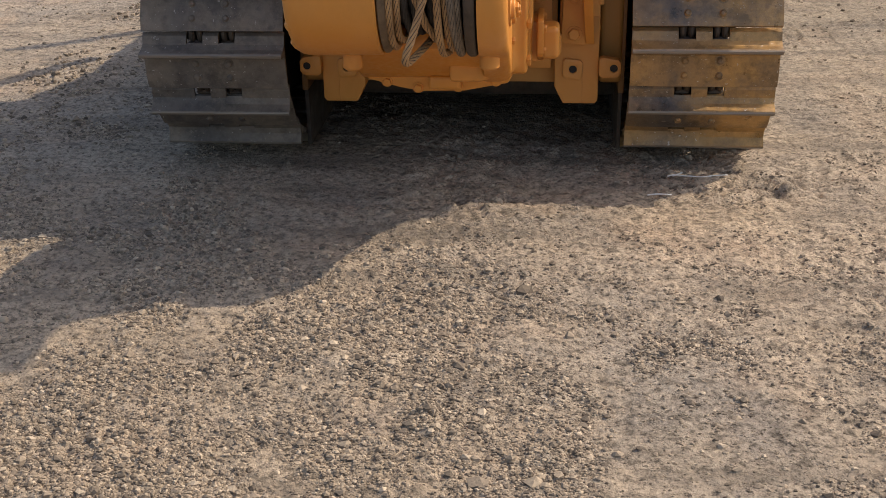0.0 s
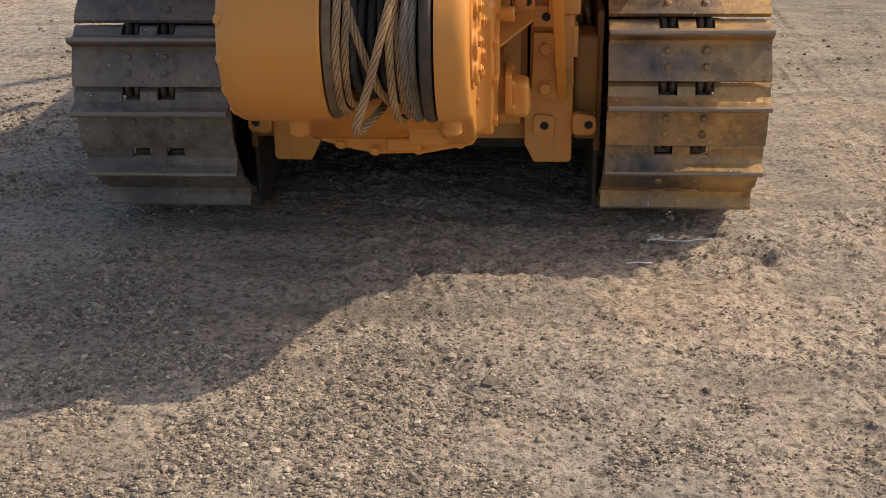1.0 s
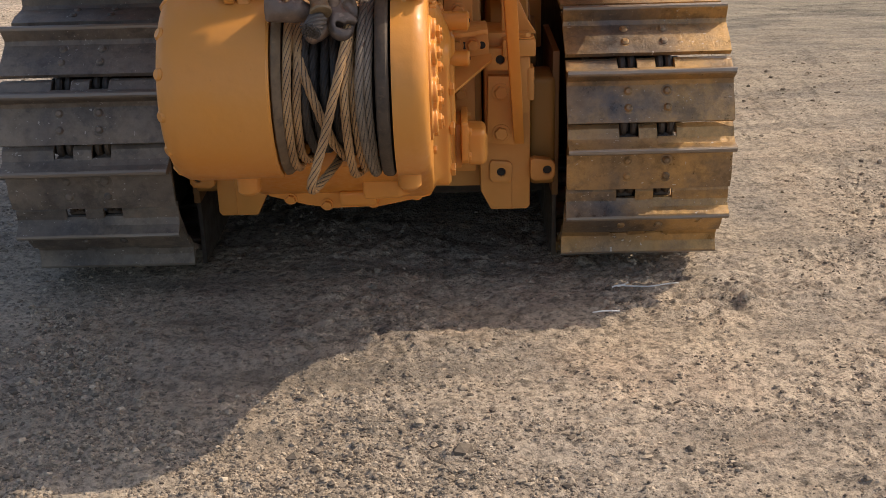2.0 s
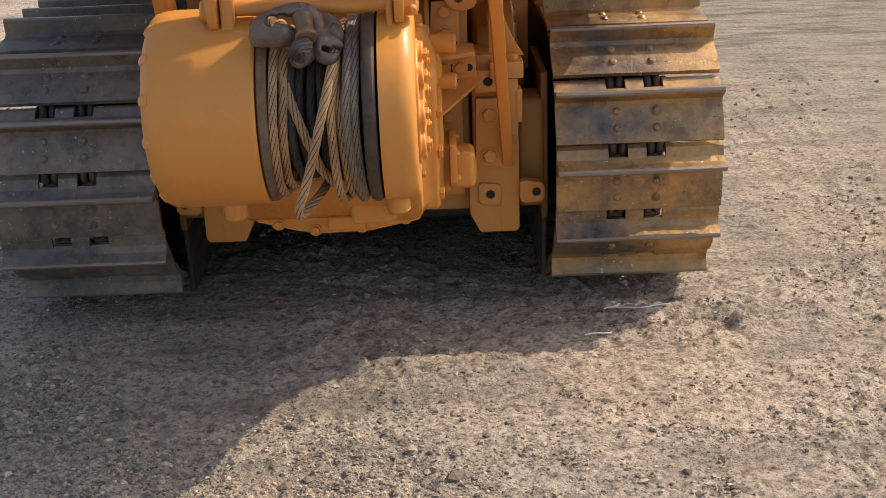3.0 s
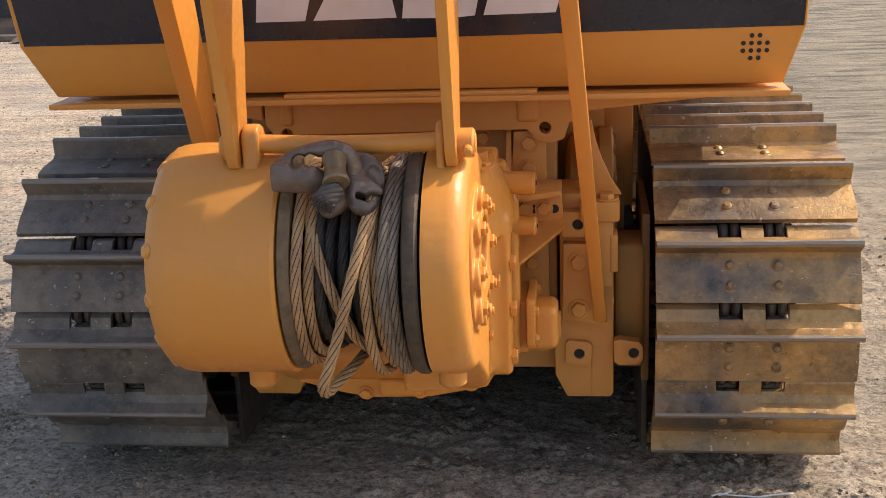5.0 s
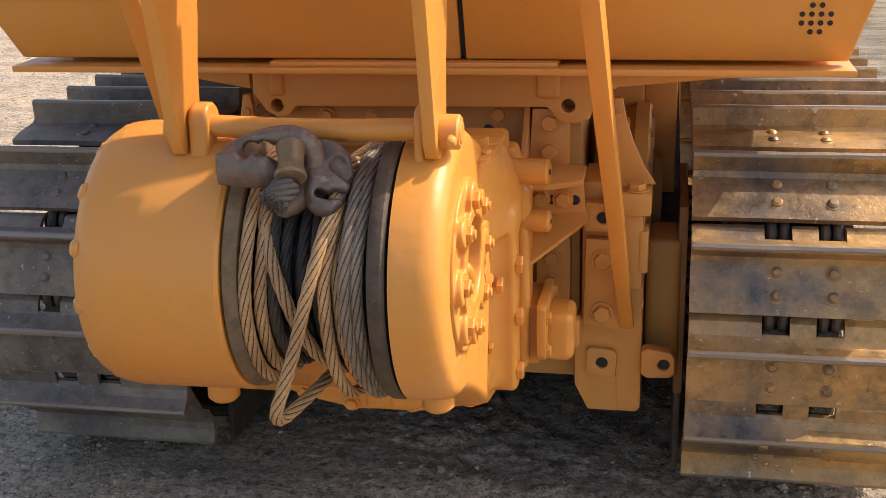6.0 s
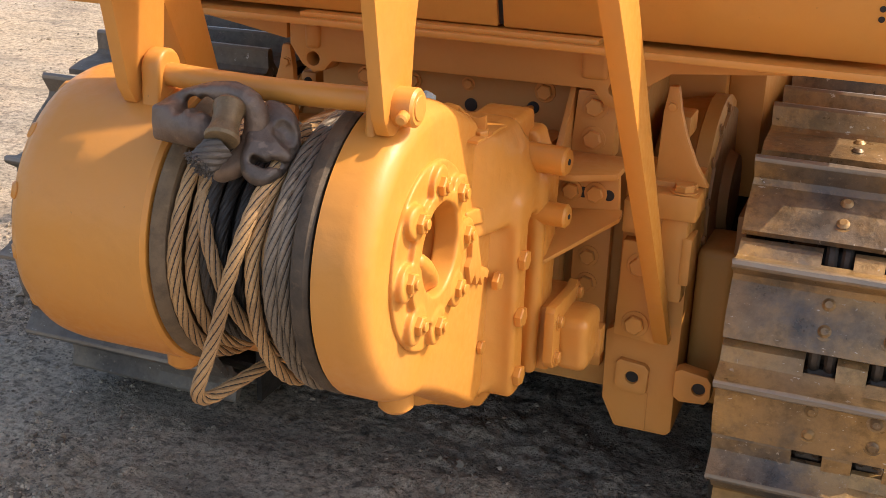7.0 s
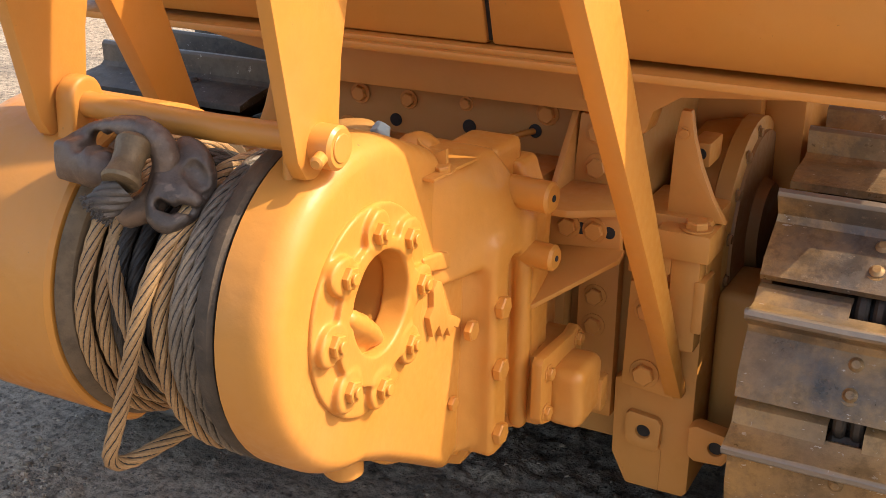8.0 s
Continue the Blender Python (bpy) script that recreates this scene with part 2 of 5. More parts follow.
def stone_material():
    m, t, b = material("crushed_stone")
    isl = t.nodes.new("ShaderNodeNewGeometry").outputs["Random Per Island"]
    c = ramp(t, isl, (0.0, (0.115, 0.088, 0.063)), (0.30, (0.225, 0.174, 0.124)), (0.75, (0.37, 0.288, 0.20)), (1.0, (0.55, 0.435, 0.31)))
    v = coords(t)
    c = mixc(t, 0.6, c, ramp(t, noise_tex(t, v, 120.0, 4), (0.3, 0.6), (0.65, 1.1)), "MULTIPLY")
    shade(t, b, c, 0.9)
    bumped(t, b, noise_tex(t, v, 160.0, 3), 0.4, 0.003)
    return m


STONE = stone_material()

# ---- mesh helpers ----
ORIGIN = {}


def thing(name, at, label, category, group="", kind=""):
    ob = new(name)
    ob.empty_display_size = 0.1
    ob.location = at
    ORIGIN[ob] = Vector(at)
    return tagged(ob, label, category, group, kind)


def part(name, bm, mat, parent=None, label="", smooth=True):
    """Links a bmesh given in world places as one mesh object under a thing or a part."""
    o = ORIGIN.get(parent, Vector((0, 0, 0)))
    bmesh.ops.translate(bm, verts=bm.verts, vec=-o)
    bmesh.ops.recalc_face_normals(bm, faces=bm.faces)
    me = bpy.data.meshes.new(name)
    for f in bm.faces:
        f.smooth = smooth
    bm.to_mesh(me)
    bm.free()
    if smooth:
        me.set_sharp_from_angle(angle=radians(38))
    me.materials.append(mat)
    ob = new(name, me)
    if parent:
        ob.parent = parent
    ORIGIN[ob] = o
    if label:
        tagged(ob, label)
    return ob


def join(*bms):
    """One bmesh out of several."""
    out = bms[0]
    for other in bms[1:]:
        me = bpy.data.meshes.new("join")
        other.to_mesh(me)
        other.free()
        out.from_mesh(me)
        bpy.data.meshes.remove(me)
    return out


def bevel(bm, width, segments=2, angle=30):
    edges = [e for e in bm.edges if len(e.link_faces) == 2 and e.calc_face_angle(0) > radians(angle)]
    if width > 0 and edges:
        bmesh.ops.bevel(bm, geom=edges, offset=width, segments=segments, affect="EDGES", profile=0.6, clamp_overlap=True)
    return bm


def box(x0, x1, y0, y1, z0, z1, b=0.004, seg=2):
    bm = bmesh.new()
    bmesh.ops.create_cube(bm, size=1)
    bmesh.ops.scale(bm, vec=(abs(x1 - x0), abs(y1 - y0), abs(z1 - z0)), verts=bm.verts)
    bmesh.ops.translate(bm, vec=((x0 + x1) / 2, (y0 + y1) / 2, (z0 + z1) / 2), verts=bm.verts)
    return bevel(bm, b, seg)


def prism(axis, a, b_, outline, width=0.004, seg=2, angle=30):
    """An outline swept along an axis from a to b_; outline in the other two axes, in order."""
    bm = bmesh.new()

    def at(k, u, v):
        return {"x": (k, u, v), "y": (u, k, v), "z": (u, v, k)}[axis]
    lo = [bm.verts.new(at(a, *p)) for p in outline]
    hi = [bm.verts.new(at(b_, *p)) for p in outline]
    bm.faces.new(lo)
    bm.faces.new(hi[::-1])
    n = len(outline)
    for i in range(n):
        bm.faces.new((lo[i], lo[(i + 1) % n], hi[(i + 1) % n], hi[i]))
    bmesh.ops.recalc_face_normals(bm, faces=bm.faces)
    return bevel(bm, width, seg, angle)


def lathe(axis, centre, profile, n=48):
    """A profile of (place along the axis, radius) turned about the axis through centre."""
    bm = bmesh.new()
    rings = []
    for a, r in profile:
        ring = []
        for i in range(n):
            w = 2 * math.pi * i / n
            u, v = r * math.cos(w), r * math.sin(w)
            c = centre
            ring.append(bm.verts.new({"x": (a, c[1] + u, c[2] + v), "y": (c[0] + u, a, c[2] + v), "z": (c[0] + u, c[1] + v, a)}[axis]))
        rings.append(ring)
    for p, q in zip(rings, rings[1:]):
        for i in range(n):
            bm.faces.new((p[i], p[(i + 1) % n], q[(i + 1) % n], q[i]))
    bm.faces.new(rings[0][::-1])
    bm.faces.new(rings[-1])
    return bm


def rod(p, q, r, n=20, b=0.003, r2=None):
    """A round bar from p to q with eased ends."""
    p, q = Vector(p), Vector(q)
    d = (q - p).normalized()
    r2 = r if r2 is None else r2
    u = d.orthogonal().normalized()
    v = d.cross(u)
    bm = bmesh.new()
    rings = []
    for c, rr in ((p, r - b), (p + d * b, r), (q - d * b, r2), (q, r2 - b)):
        rings.append([bm.verts.new(c + (u * math.cos(2 * math.pi * i / n) + v * math.sin(2 * math.pi * i / n)) * rr) for i in range(n)])
    for a, c in zip(rings, rings[1:]):
        for i in range(n):
            bm.faces.new((a[i], a[(i + 1) % n], c[(i + 1) % n], c[i]))
    bm.faces.new(rings[0][::-1])
    bm.faces.new(rings[-1])
    return bm


def hexbolt(at, way, size=0.016, washer=True):
    """A hexagon bolt head on a washer, standing out along way from at."""
    at, way = Vector(at), Vector(way).normalized()
    bm = rod(at, at + way * size * 0.75, size, 6, size * 0.12)
    if washer:
        bm = join(bm, rod(at, at + way * size * 0.16, size * 1.35, 16, size * 0.04))
    return bm


def tube(points, radius, n=12, ends=True):
    """A round tube of changing radius through points."""
    bm = bmesh.new()
    pts = [Vector(p) for p in points]
    rad = radius if isinstance(radius, (list, tuple)) else [radius] * len(pts)
    up = None
    rings = []
    for i, p in enumerate(pts):
        d = (pts[min(i + 1, len(pts) - 1)] - pts[max(i - 1, 0)]).normalized()
        if up is None:
            up = d.orthogonal().normalized()
        up = (up - d * up.dot(d)).normalized()
        w = d.cross(up)
        rings.append([bm.verts.new(p + (up * math.cos(2 * math.pi * k / n) + w * math.sin(2 * math.pi * k / n)) * rad[i]) for k in range(n)])
    for a, c in zip(rings, rings[1:]):
        for k in range(n):
            bm.faces.new((a[k], a[(k + 1) % n], c[(k + 1) % n], c[k]))
    if ends:
        bm.faces.new(rings[0][::-1])
        bm.faces.new(rings[-1])
    return bm


def smooth_path(points, step=0.006):
    """A Catmull-Rom curve through points, in even short steps."""
    pts = [Vector(p) for p in points]
    pts = [2 * pts[0] - pts[1]] + pts + [2 * pts[-1] - pts[-2]]
    out = []
    for i in range(1, len(pts) - 2):
        a, b, c, d = pts[i - 1:i + 3]
        k = max(2, int((c - b).length / step))
        for j in range(k):
            t = j / k
            out.append(0.5 * (2 * b + (c - a) * t + (2 * a - 5 * b + 4 * c - d) * t * t + (3 * b - a - 3 * c + d) * t ** 3))
    out.append(pts[-2])
    return out


def strand_rope(path, radius=0.0112, lay=0.185, strands=6, sides=8):
    """A laid wire rope: six round strands twisted along the path."""
    bm = bmesh.new()
    sr, hr = radius * 0.42, radius * 0.58
    frames, dist, up = [], 0.0, None
    for i, p in enumerate(path):
        d = (path[min(i + 1, len(path) - 1)] - path[max(i - 1, 0)]).normalized()
        if up is None:
            up = d.orthogonal().normalized()
        up = (up - d * up.dot(d)).normalized()
        if i:
            dist += (p - path[i - 1]).length
        frames.append((p, d, up.copy(), d.cross(up), 2 * math.pi * dist / lay))
    for k in range(strands):
        last = None
        for p, d, u, w, tw in frames:
            a = tw + 2 * math.pi * k / strands
            out = u * math.cos(a) + w * math.sin(a)
            side = d.cross(out)
            ring = [bm.verts.new(p + out * hr + (out * math.cos(2 * math.pi * j / sides) + side * math.sin(2 * math.pi * j / sides)) * sr) for j in range(sides)]
            if last:
                for j in range(sides):
                    bm.faces.new((last[j], last[(j + 1) % sides], ring[(j + 1) % sides], ring[j]))
            else:
                bm.faces.new(ring[::-1])
            last = ring
        bm.faces.new(last)
    return bm


def blend(a, b, k):
    """Two distance fields melted together with a fillet of about k."""
    h = np.maximum(k - np.abs(a - b), 0.0) / k
    return np.minimum(a, b) - h * h * k * 0.25


def carve(a, b, k):
    """The field a with b cut out of it, the edge eased by k."""
    return -blend(-a, b, k)


def ball_bar(p, a, b, ra, rb):
    """Distance to a round bar from a to b of changing radius."""
    ba = [b[i] - a[i] for i in range(3)]
    t = np.clip(sum((p[i] - a[i]) * ba[i] for i in range(3)) / sum(c * c for c in ba), 0.0, 1.0)
    return np.sqrt(sum((p[i] - a[i] - t * ba[i]) ** 2 for i in range(3))) - (ra + (rb - ra) * t)


def chain(p, points, radii, k):
    """A bar bent through points, melted at its joints."""
    d = None
    far = [sum((b[i] - a[i]) ** 2 for i in range(3)) ** 0.5 for a, b in zip(points, points[1:])]
    if len(points) > 3:
        dense = smooth_path(points, sum(far) / 26)
        along = np.linspace(0, 1, len(dense))
        radii = np.interp(along, np.concatenate(([0.0], np.cumsum(far))) / sum(far), radii).tolist()
        points, k = [tuple(q) for q in dense], k * 0.1
    for a, b, ra, rb in zip(points, points[1:], radii, radii[1:]):
        e = ball_bar(p, a, b, ra, rb)
        d = e if d is None else blend(d, e, k)
    return d


def brick_field(p, c, h, r):
    """Distance to a block with rounded edges."""
    q = [np.abs(p[i] - c[i]) - h[i] + r for i in range(3)]
    return np.sqrt(sum(np.maximum(k, 0.0) ** 2 for k in q)) + np.minimum(np.maximum(np.maximum(q[0], q[1]), q[2]), 0.0) - r


def drum_field(p, axis_at, r, x0, x1, e):
    """Distance to a disc turned about x, from x0 to x1, its edges rounded by e."""
    u = np.hypot(p[1] - axis_at[0], p[2] - axis_at[1]) - r + e
    w = np.abs(p[0] - (x0 + x1) / 2) - (x1 - x0) / 2 + e
    return np.hypot(np.maximum(u, 0), np.maximum(w, 0)) + np.minimum(np.maximum(u, w), 0.0) - e


def cast(lo, hi, step, field):
    """The skin of a distance field inside a box, as one smooth mesh."""
    ax = [np.arange(lo[i], hi[i] + step, step) for i in range(3)]
    d = field(np.meshgrid(*ax, indexing="ij"))
    n = [k - 1 for k in d.shape]
    corner = {c: d[c[0]:c[0] + n[0], c[1]:c[1] + n[1], c[2]:c[2] + n[2]] for c in itertools.product((0, 1), repeat=3)}
    total = np.zeros(n + [3])
    count = np.zeros(n)
    for c in corner:
        for i in range(3):
            if c[i] == 0:
                e = tuple(1 if j == i else c[j] for j in range(3))
                a, b = corner[c], corner[e]
                hit = (a < 0) != (b < 0)
                t = np.where(hit, a / np.where(hit, a - b, 1.0), 0.0)
                for j in range(3):
                    total[..., j] += hit * (t if j == i else c[j])
                count += hit
    live = count > 0
    index = np.full(n, -1)
    index[live] = np.arange(int(live.sum()))
    cells = np.argwhere(live)
    places = np.array(lo) + (cells + total[live] / count[live][:, None]) * step
    quads = []
    for i in range(3):
        j, k = (i + 1) % 3, (i + 2) % 3
        a = d[tuple(slice(0, -1) if q == i else slice(1, -1) for q in range(3))]
        b = d[tuple(slice(1, None) if q == i else slice(1, -1) for q in range(3))]
        for at in np.argwhere((a < 0) != (b < 0)):
            at = at + np.array([0 if q == i else 1 for q in range(3)])
            f = []
            for dj, dk in ((0, 0), (1, 0), (1, 1), (0, 1)):
                c = at.copy()
                c[j] -= dj
                c[k] -= dk
                f.append(int(index[tuple(c)]))
            quads.append(f)
    me = bpy.data.meshes.new("cast")
    me.from_pydata([tuple(p) for p in places.tolist()], [], quads)
    bm = bmesh.new()
    bm.from_mesh(me)
    bpy.data.meshes.remove(me)
    bmesh.ops.smooth_vert(bm, verts=bm.verts, factor=0.5, use_axis_x=True, use_axis_y=True, use_axis_z=True)
    return bm


def ripple(p, scale, depth):
    """The slight unevenness of a cast or forged skin."""
    a, b, c = (q * scale for q in p)
    return depth * (np.sin(a + 1.7 * np.sin(b)) + np.sin(b * 1.3 + 1.9 * np.sin(c)) + np.sin(c * 0.9 + 2.1 * np.sin(a * 1.2))) / 3.0


# ---- ground ----
def ground_height(x, y):
    """Ruts, humps, clods and trodden unevenness of the yard."""
    h = 0.016 * noise.noise((x * 0.9, y * 0.9, 0.3)) + 0.010 * noise.noise((x * 2.6, y * 2.6, 4.1))
    near = max(0.0, 1.0 - math.hypot(x + 0.3, (y - 5.2) * 0.6) / 9.0)
    if abs(x) < 3.0 and 1.0 < y < 7.5:
        rough = 0.45 + 0.9 * max(0.0, min(1.0, 0.5 + 1.3 * noise.noise((x * 1.6, y * 1.6, 11.0)) + 0.5 * noise.noise((x * 5.0, y * 5.0, 3.0))))
        h += rough * (0.007 * noise.noise((x * 8.0, y * 9.0, 2.2)) + 0.006 * noise.noise((x * 17.0, y * 17.0, 7.7)) + 0.006 * noise.noise((x * 34.0, y * 34.0, 1.7)) + 0.005 * noise.noise((x * 62.0, y * 62.0, 9.1)))
        h += rough * (0.012 * max(0.0, noise.noise((x * 14.0, y * 16.0, 15.0)) - 0.1) + 0.010 * max(0.0, noise.noise((x * 29.0, y * 29.0, 19.0)) - 0.05))
        # churned tread marks beside the right-hand track
        churn = math.exp(-((x - 0.79) / 0.20) ** 2 - ((y - 3.82) / 0.15) ** 2)
        h += 0.045 * churn * (noise.noise((x * 7.0, y * 26.0 + 3.0 * x, 5.0)) + 0.5 * noise.noise((x * 22.0, y * 40.0, 2.0)))
    return h * min(1.0, 0.25 + near) - 0.004


def spaced(lo, hi, step, far):
    """Even steps from lo to hi, widening outward on either side as far as far."""
    def tail():
        out, p, d = [], 0.0, step
        while p < far:
            d *= 1.035 if d < 0.045 else 1.25
            p += d
            out.append(p)
        return out
    mid = list(np.arange(lo, hi, step))
    return [lo - p for p in tail()][::-1] + mid + [mid[-1] + p for p in tail()]


xs, ys = spaced(-1.7, 1.5, 0.0085, 400), spaced(1.75, 4.2, 0.0085, 400)
verts = [(x, y, ground_height(x, y)) for y in ys for x in xs]
nx = len(xs)
faces = [(j * nx + i, j * nx + i + 1, (j + 1) * nx + i + 1, (j + 1) * nx + i) for j in range(len(ys) - 1) for i in range(nx - 1)]
me = bpy.data.meshes.new("ground")
me.from_pydata(verts, [], faces)
me.polygons.foreach_set("use_smooth", [True] * len(faces))
me.materials.append(GROUND)
ground = tagged(new("ground", me), "dusty tan packed gravel yard with faint ruts", "ground", kind="structure")


def stones(name, count, region, size, seed, label):
    """Loose angular stones of many sizes, as one stuff."""
    rnd = random.Random(seed)
    v, f = [], []
    made = 0
    while made < count:
        x = rnd.uniform(region[0], region[1])
        y = region[2] + (region[3] - region[2]) * rnd.random() ** 1.2
        d = noise.noise((x * 1.6, y * 1.6, 11.0)) + 0.6 * noise.noise((x * 5.0, y * 5.0, 3.0)) + 0.3 * noise.noise((x * 12.0, y * 12.0, 6.0))
        wob = 0.35 * noise.noise((x * 2.2, y * 2.2, 8.0)) + 0.15 * noise.noise((x * 7.0, y * 7.0, 5.0))
        sx, sy = x + wob, y + 0.8 * wob
        # thick towards the foreground and beside the left-hand track, thin on the trodden ground behind the machine
        zone = max(0.10, min(1.0, (3.5 - sy) / 0.9))
        zone = max(zone, min(1.0, max(0.0, (-0.85 - sx) / 0.35)))
        if sx > 0.6:
            zone = min(zone, 0.12 + 0.6 * max(0.0, min(1.0, (2.9 - sy) / 0.6)))
        if -0.95 < sx < 0.40 and sy > 3.45:
            zone = 0.045
        if rnd.random() > zone * min(1.0, max(0.06, 0.38 + 1.8 * d)):
            continue
        s = size * (0.40 + 0.95 * rnd.random() ** 3.0)
        if rnd.random() < 0.008:
            s *= 1.9
        turn = rnd.uniform(0, 6.28)
        fl = rnd.uniform(0.45, 0.95)
        z0 = ground_height(x, y)
        base = len(v)
        long = rnd.uniform(0.6, 1.0)
        for rr, zz, a0 in ((1.05, -0.35, 0.0), (0.92, 0.42 * fl, 0.5)):
            for k in range(5):
                a = turn + a0 + k * 1.2566 + rnd.uniform(-0.32, 0.32)
                q = s * rr * rnd.uniform(0.72, 1.12)
                v.append((x + q * math.cos(a), y + q * long * math.sin(a), z0 + s * (zz + (rnd.uniform(-0.16, 0.16) if zz > 0 else 0.0))))
        v.append((x + s * rnd.uniform(-0.35, 0.35), y + s * rnd.uniform(-0.35, 0.35), z0 + s * fl))
        for k in range(5):
            f.append((base + k, base + (k + 1) % 5, base + 5 + (k + 1) % 5, base + 5 + k))
            f.append((base + 5 + k, base + 5 + (k + 1) % 5, base + 10))
        made += 1
    me = bpy.data.meshes.new(name)
    me.from_pydata(v, [], f)
    me.materials.append(STONE)
    return tagged(new(name, me), label, "gravel", kind="stuff")


stones("gravel", 105000, (-2.1, 1.9, 1.55, 4.9), 0.0062, 5, "loose crushed grey and tan gravel scattered over the yard")
stones("coarse_gravel", 12000, (-2.4, 2.4, 1.3, 7.0), 0.0120, 8, "larger loose angular stones lying on the yard")
stones("far_gravel", 14000, (-9.0, 10.0, 5.0, 24.0), 0.009, 12, "scattered gravel on the far side of the yard")

# ---- bulldozer ----
CX = -0.305                      # the machine's middle
TRACK_Y, TRACK_Z = 4.27, 0.46    # sprocket axle
PITCH_R, PITCH, SHOES, RUN = 0.33, 0.16833, 40, 2.33

bulldozer = thing("bulldozer", (CX, 5.2, 0.0), "yellow crawler bulldozer with steel tracks, seen from behind", "bulldozer")


def track_place(s):
    """Place (y, z), tangent and outward normal at the length s along the track's pitch line; 0 is rearmost."""
    arc = math.pi * PITCH_R
    total = 2 * arc + 2 * RUN
    s = (s + arc / 2) % total
    if s < arc:
        a = s / PITCH_R - math.pi / 2
        n = Vector((0, -math.cos(a), math.sin(a)))
        t = Vector((0, math.sin(a), math.cos(a)))
        return Vector((0, TRACK_Y, TRACK_Z)) + n * PITCH_R, t, n
    if s < arc + RUN:
        k = s - arc
        return Vector((0, TRACK_Y + k, TRACK_Z + PITCH_R)), Vector((0, 1, 0)), Vector((0, 0, 1))
    if s < 2 * arc + RUN:
        a = (s - arc - RUN) / PITCH_R
        n = Vector((0, math.sin(a), math.cos(a)))
        t = Vector((0, math.cos(a), -math.sin(a)))
        return Vector((0, TRACK_Y + RUN, TRACK_Z)) + n * PITCH_R, t, n
    k = s - 2 * arc - RUN
    return Vector((0, TRACK_Y + RUN - k, TRACK_Z - PITCH_R)), Vector((0, -1, 0)), Vector((0, 0, -1))


def shoe_mesh(w, mat):
    """A single-grouser track shoe: plate, upright rib and a notched tail; X across, Y along, Z outward."""
    outer = [(-0.100, 0.058), (-0.100, 0.072), (-0.060, 0.077), (0.010, 0.076), (0.022, 0.084), (0.028, 0.124), (0.033, 0.130), (0.041, 0.130),
             (0.046, 0.124), (0.050, 0.092), (0.060, 0.074)]
    tail = [(0.088, 0.062), (0.098, 0.048), (0.094, 0.040), (0.080, 0.050), (0.055, 0.058)]
    short = [(0.064, 0.068), (0.060, 0.058)]
    bm = bmesh.new()
    cuts = [(0.0, 0.31, 1), (0.31, 0.43, 0), (0.43, 0.54, 1), (0.54, 0.655, 0), (0.655, 1.0, 1)]
    parts = []
    for a, b, full in cuts:
        parts.append(prism("x", -w / 2 + a * w, -w / 2 + b * w, outer + (tail if full else short), 0.0))
    bm = join(bm, *parts)
    bmesh.ops.remove_doubles(bm, verts=bm.verts, dist=0.0002)
    me = bpy.data.meshes.new("shoe")
    rnd = random.Random(3)
    for vtx in bm.verts:
        vtx.co += Vector((rnd.uniform(-1, 1) * 0.0012, rnd.uniform(-1, 1) * 0.001, rnd.uniform(-1, 1) * 0.001))
    for f in bm.faces:
        f.smooth = True
    bm.to_mesh(me)
    bm.free()
    me.set_sharp_from_angle(angle=radians(25))
    me.materials.append(mat)
    return me


def local_mesh(name, bm, mat):
    bmesh.ops.recalc_face_normals(bm, faces=bm.faces)
    me = bpy.data.meshes.new(name)
    for f in bm.faces:
        f.smooth = True
    bm.to_mesh(me)
    bm.free()
    me.set_sharp_from_angle(angle=radians(35))
    me.materials.append(mat)
    return me


def child(name, me, parent, m):
    ob = new(name, me)
    ob.parent = parent
    ob.matrix_basis = Matrix.Translation(-ORIGIN[parent]) @ m
    return ob


def build_track(name, x0, x1, first, mat, label):
    w, cx = x1 - x0, (x0 + x1) / 2
    tr = new(name)
    tr.parent = bulldozer
    ORIGIN[tr] = ORIGIN[bulldozer]
    tagged(tr, label)
    me = shoe_mesh(w, mat)
    lk = join(box(-0.19 * w, -0.07 * w, -0.065, 0.065, -0.055, 0.052, 0.008, 1), box(0.04 * w, 0.155 * w, -0.065, 0.065, -0.055, 0.052, 0.008, 1),
              rod((-0.22 * w, 0.083, 0.0), (0.2 * w, 0.083, 0.0), 0.030, 12), rod((-0.178 * w, 0.084, 0.020), (-0.135 * w, 0.084, 0.020), 0.036, 14, 0.006), rod((-0.120 * w, 0.084, 0.020), (-0.078 * w, 0.084, 0.020), 0.036, 14, 0.006),
              rod((0.052 * w, 0.084, 0.020), (0.092 * w, 0.084, 0.020), 0.036, 14, 0.006), rod((0.106 * w, 0.084, 0.020), (0.148 * w, 0.084, 0.020), 0.036, 14, 0.006))
    lk = local_mesh("track_link", lk, LINK)
    bolt = local_mesh("shoe_bolt", join(rod((0, 0, -0.002), (0, 0, 0.0095), 0.0125, 14, 0.0055), rod((0, 0, -0.002), (0, 0, 0.002), 0.019, 16, 0.0015)), mat)
    for i in range(SHOES):
        s = first + i * PITCH
        p, t, n = track_place(s)
        m = Matrix(((1, t.x, n.x, cx), (0, t.y, n.y, p.y), (0, t.z, n.z, p.z), (0, 0, 0, 1)))
        child("shoe", me, tr, m)
        child("track_link", lk, tr, m)
        if i < 6 or i > SHOES - 5:
            for bx in (-0.135, 0.10):
                for by in (-0.058, -0.008):
                    child("shoe_bolt", bolt, tr, m @ Matrix.Translation((bx * w, by, 0.0745)))
    return tr


build_track("track", 0.287, 0.778, PITCH_R * radians(2.7) - PITCH_R * 0.0804, SHOE, "brown worn single-grouser steel track")
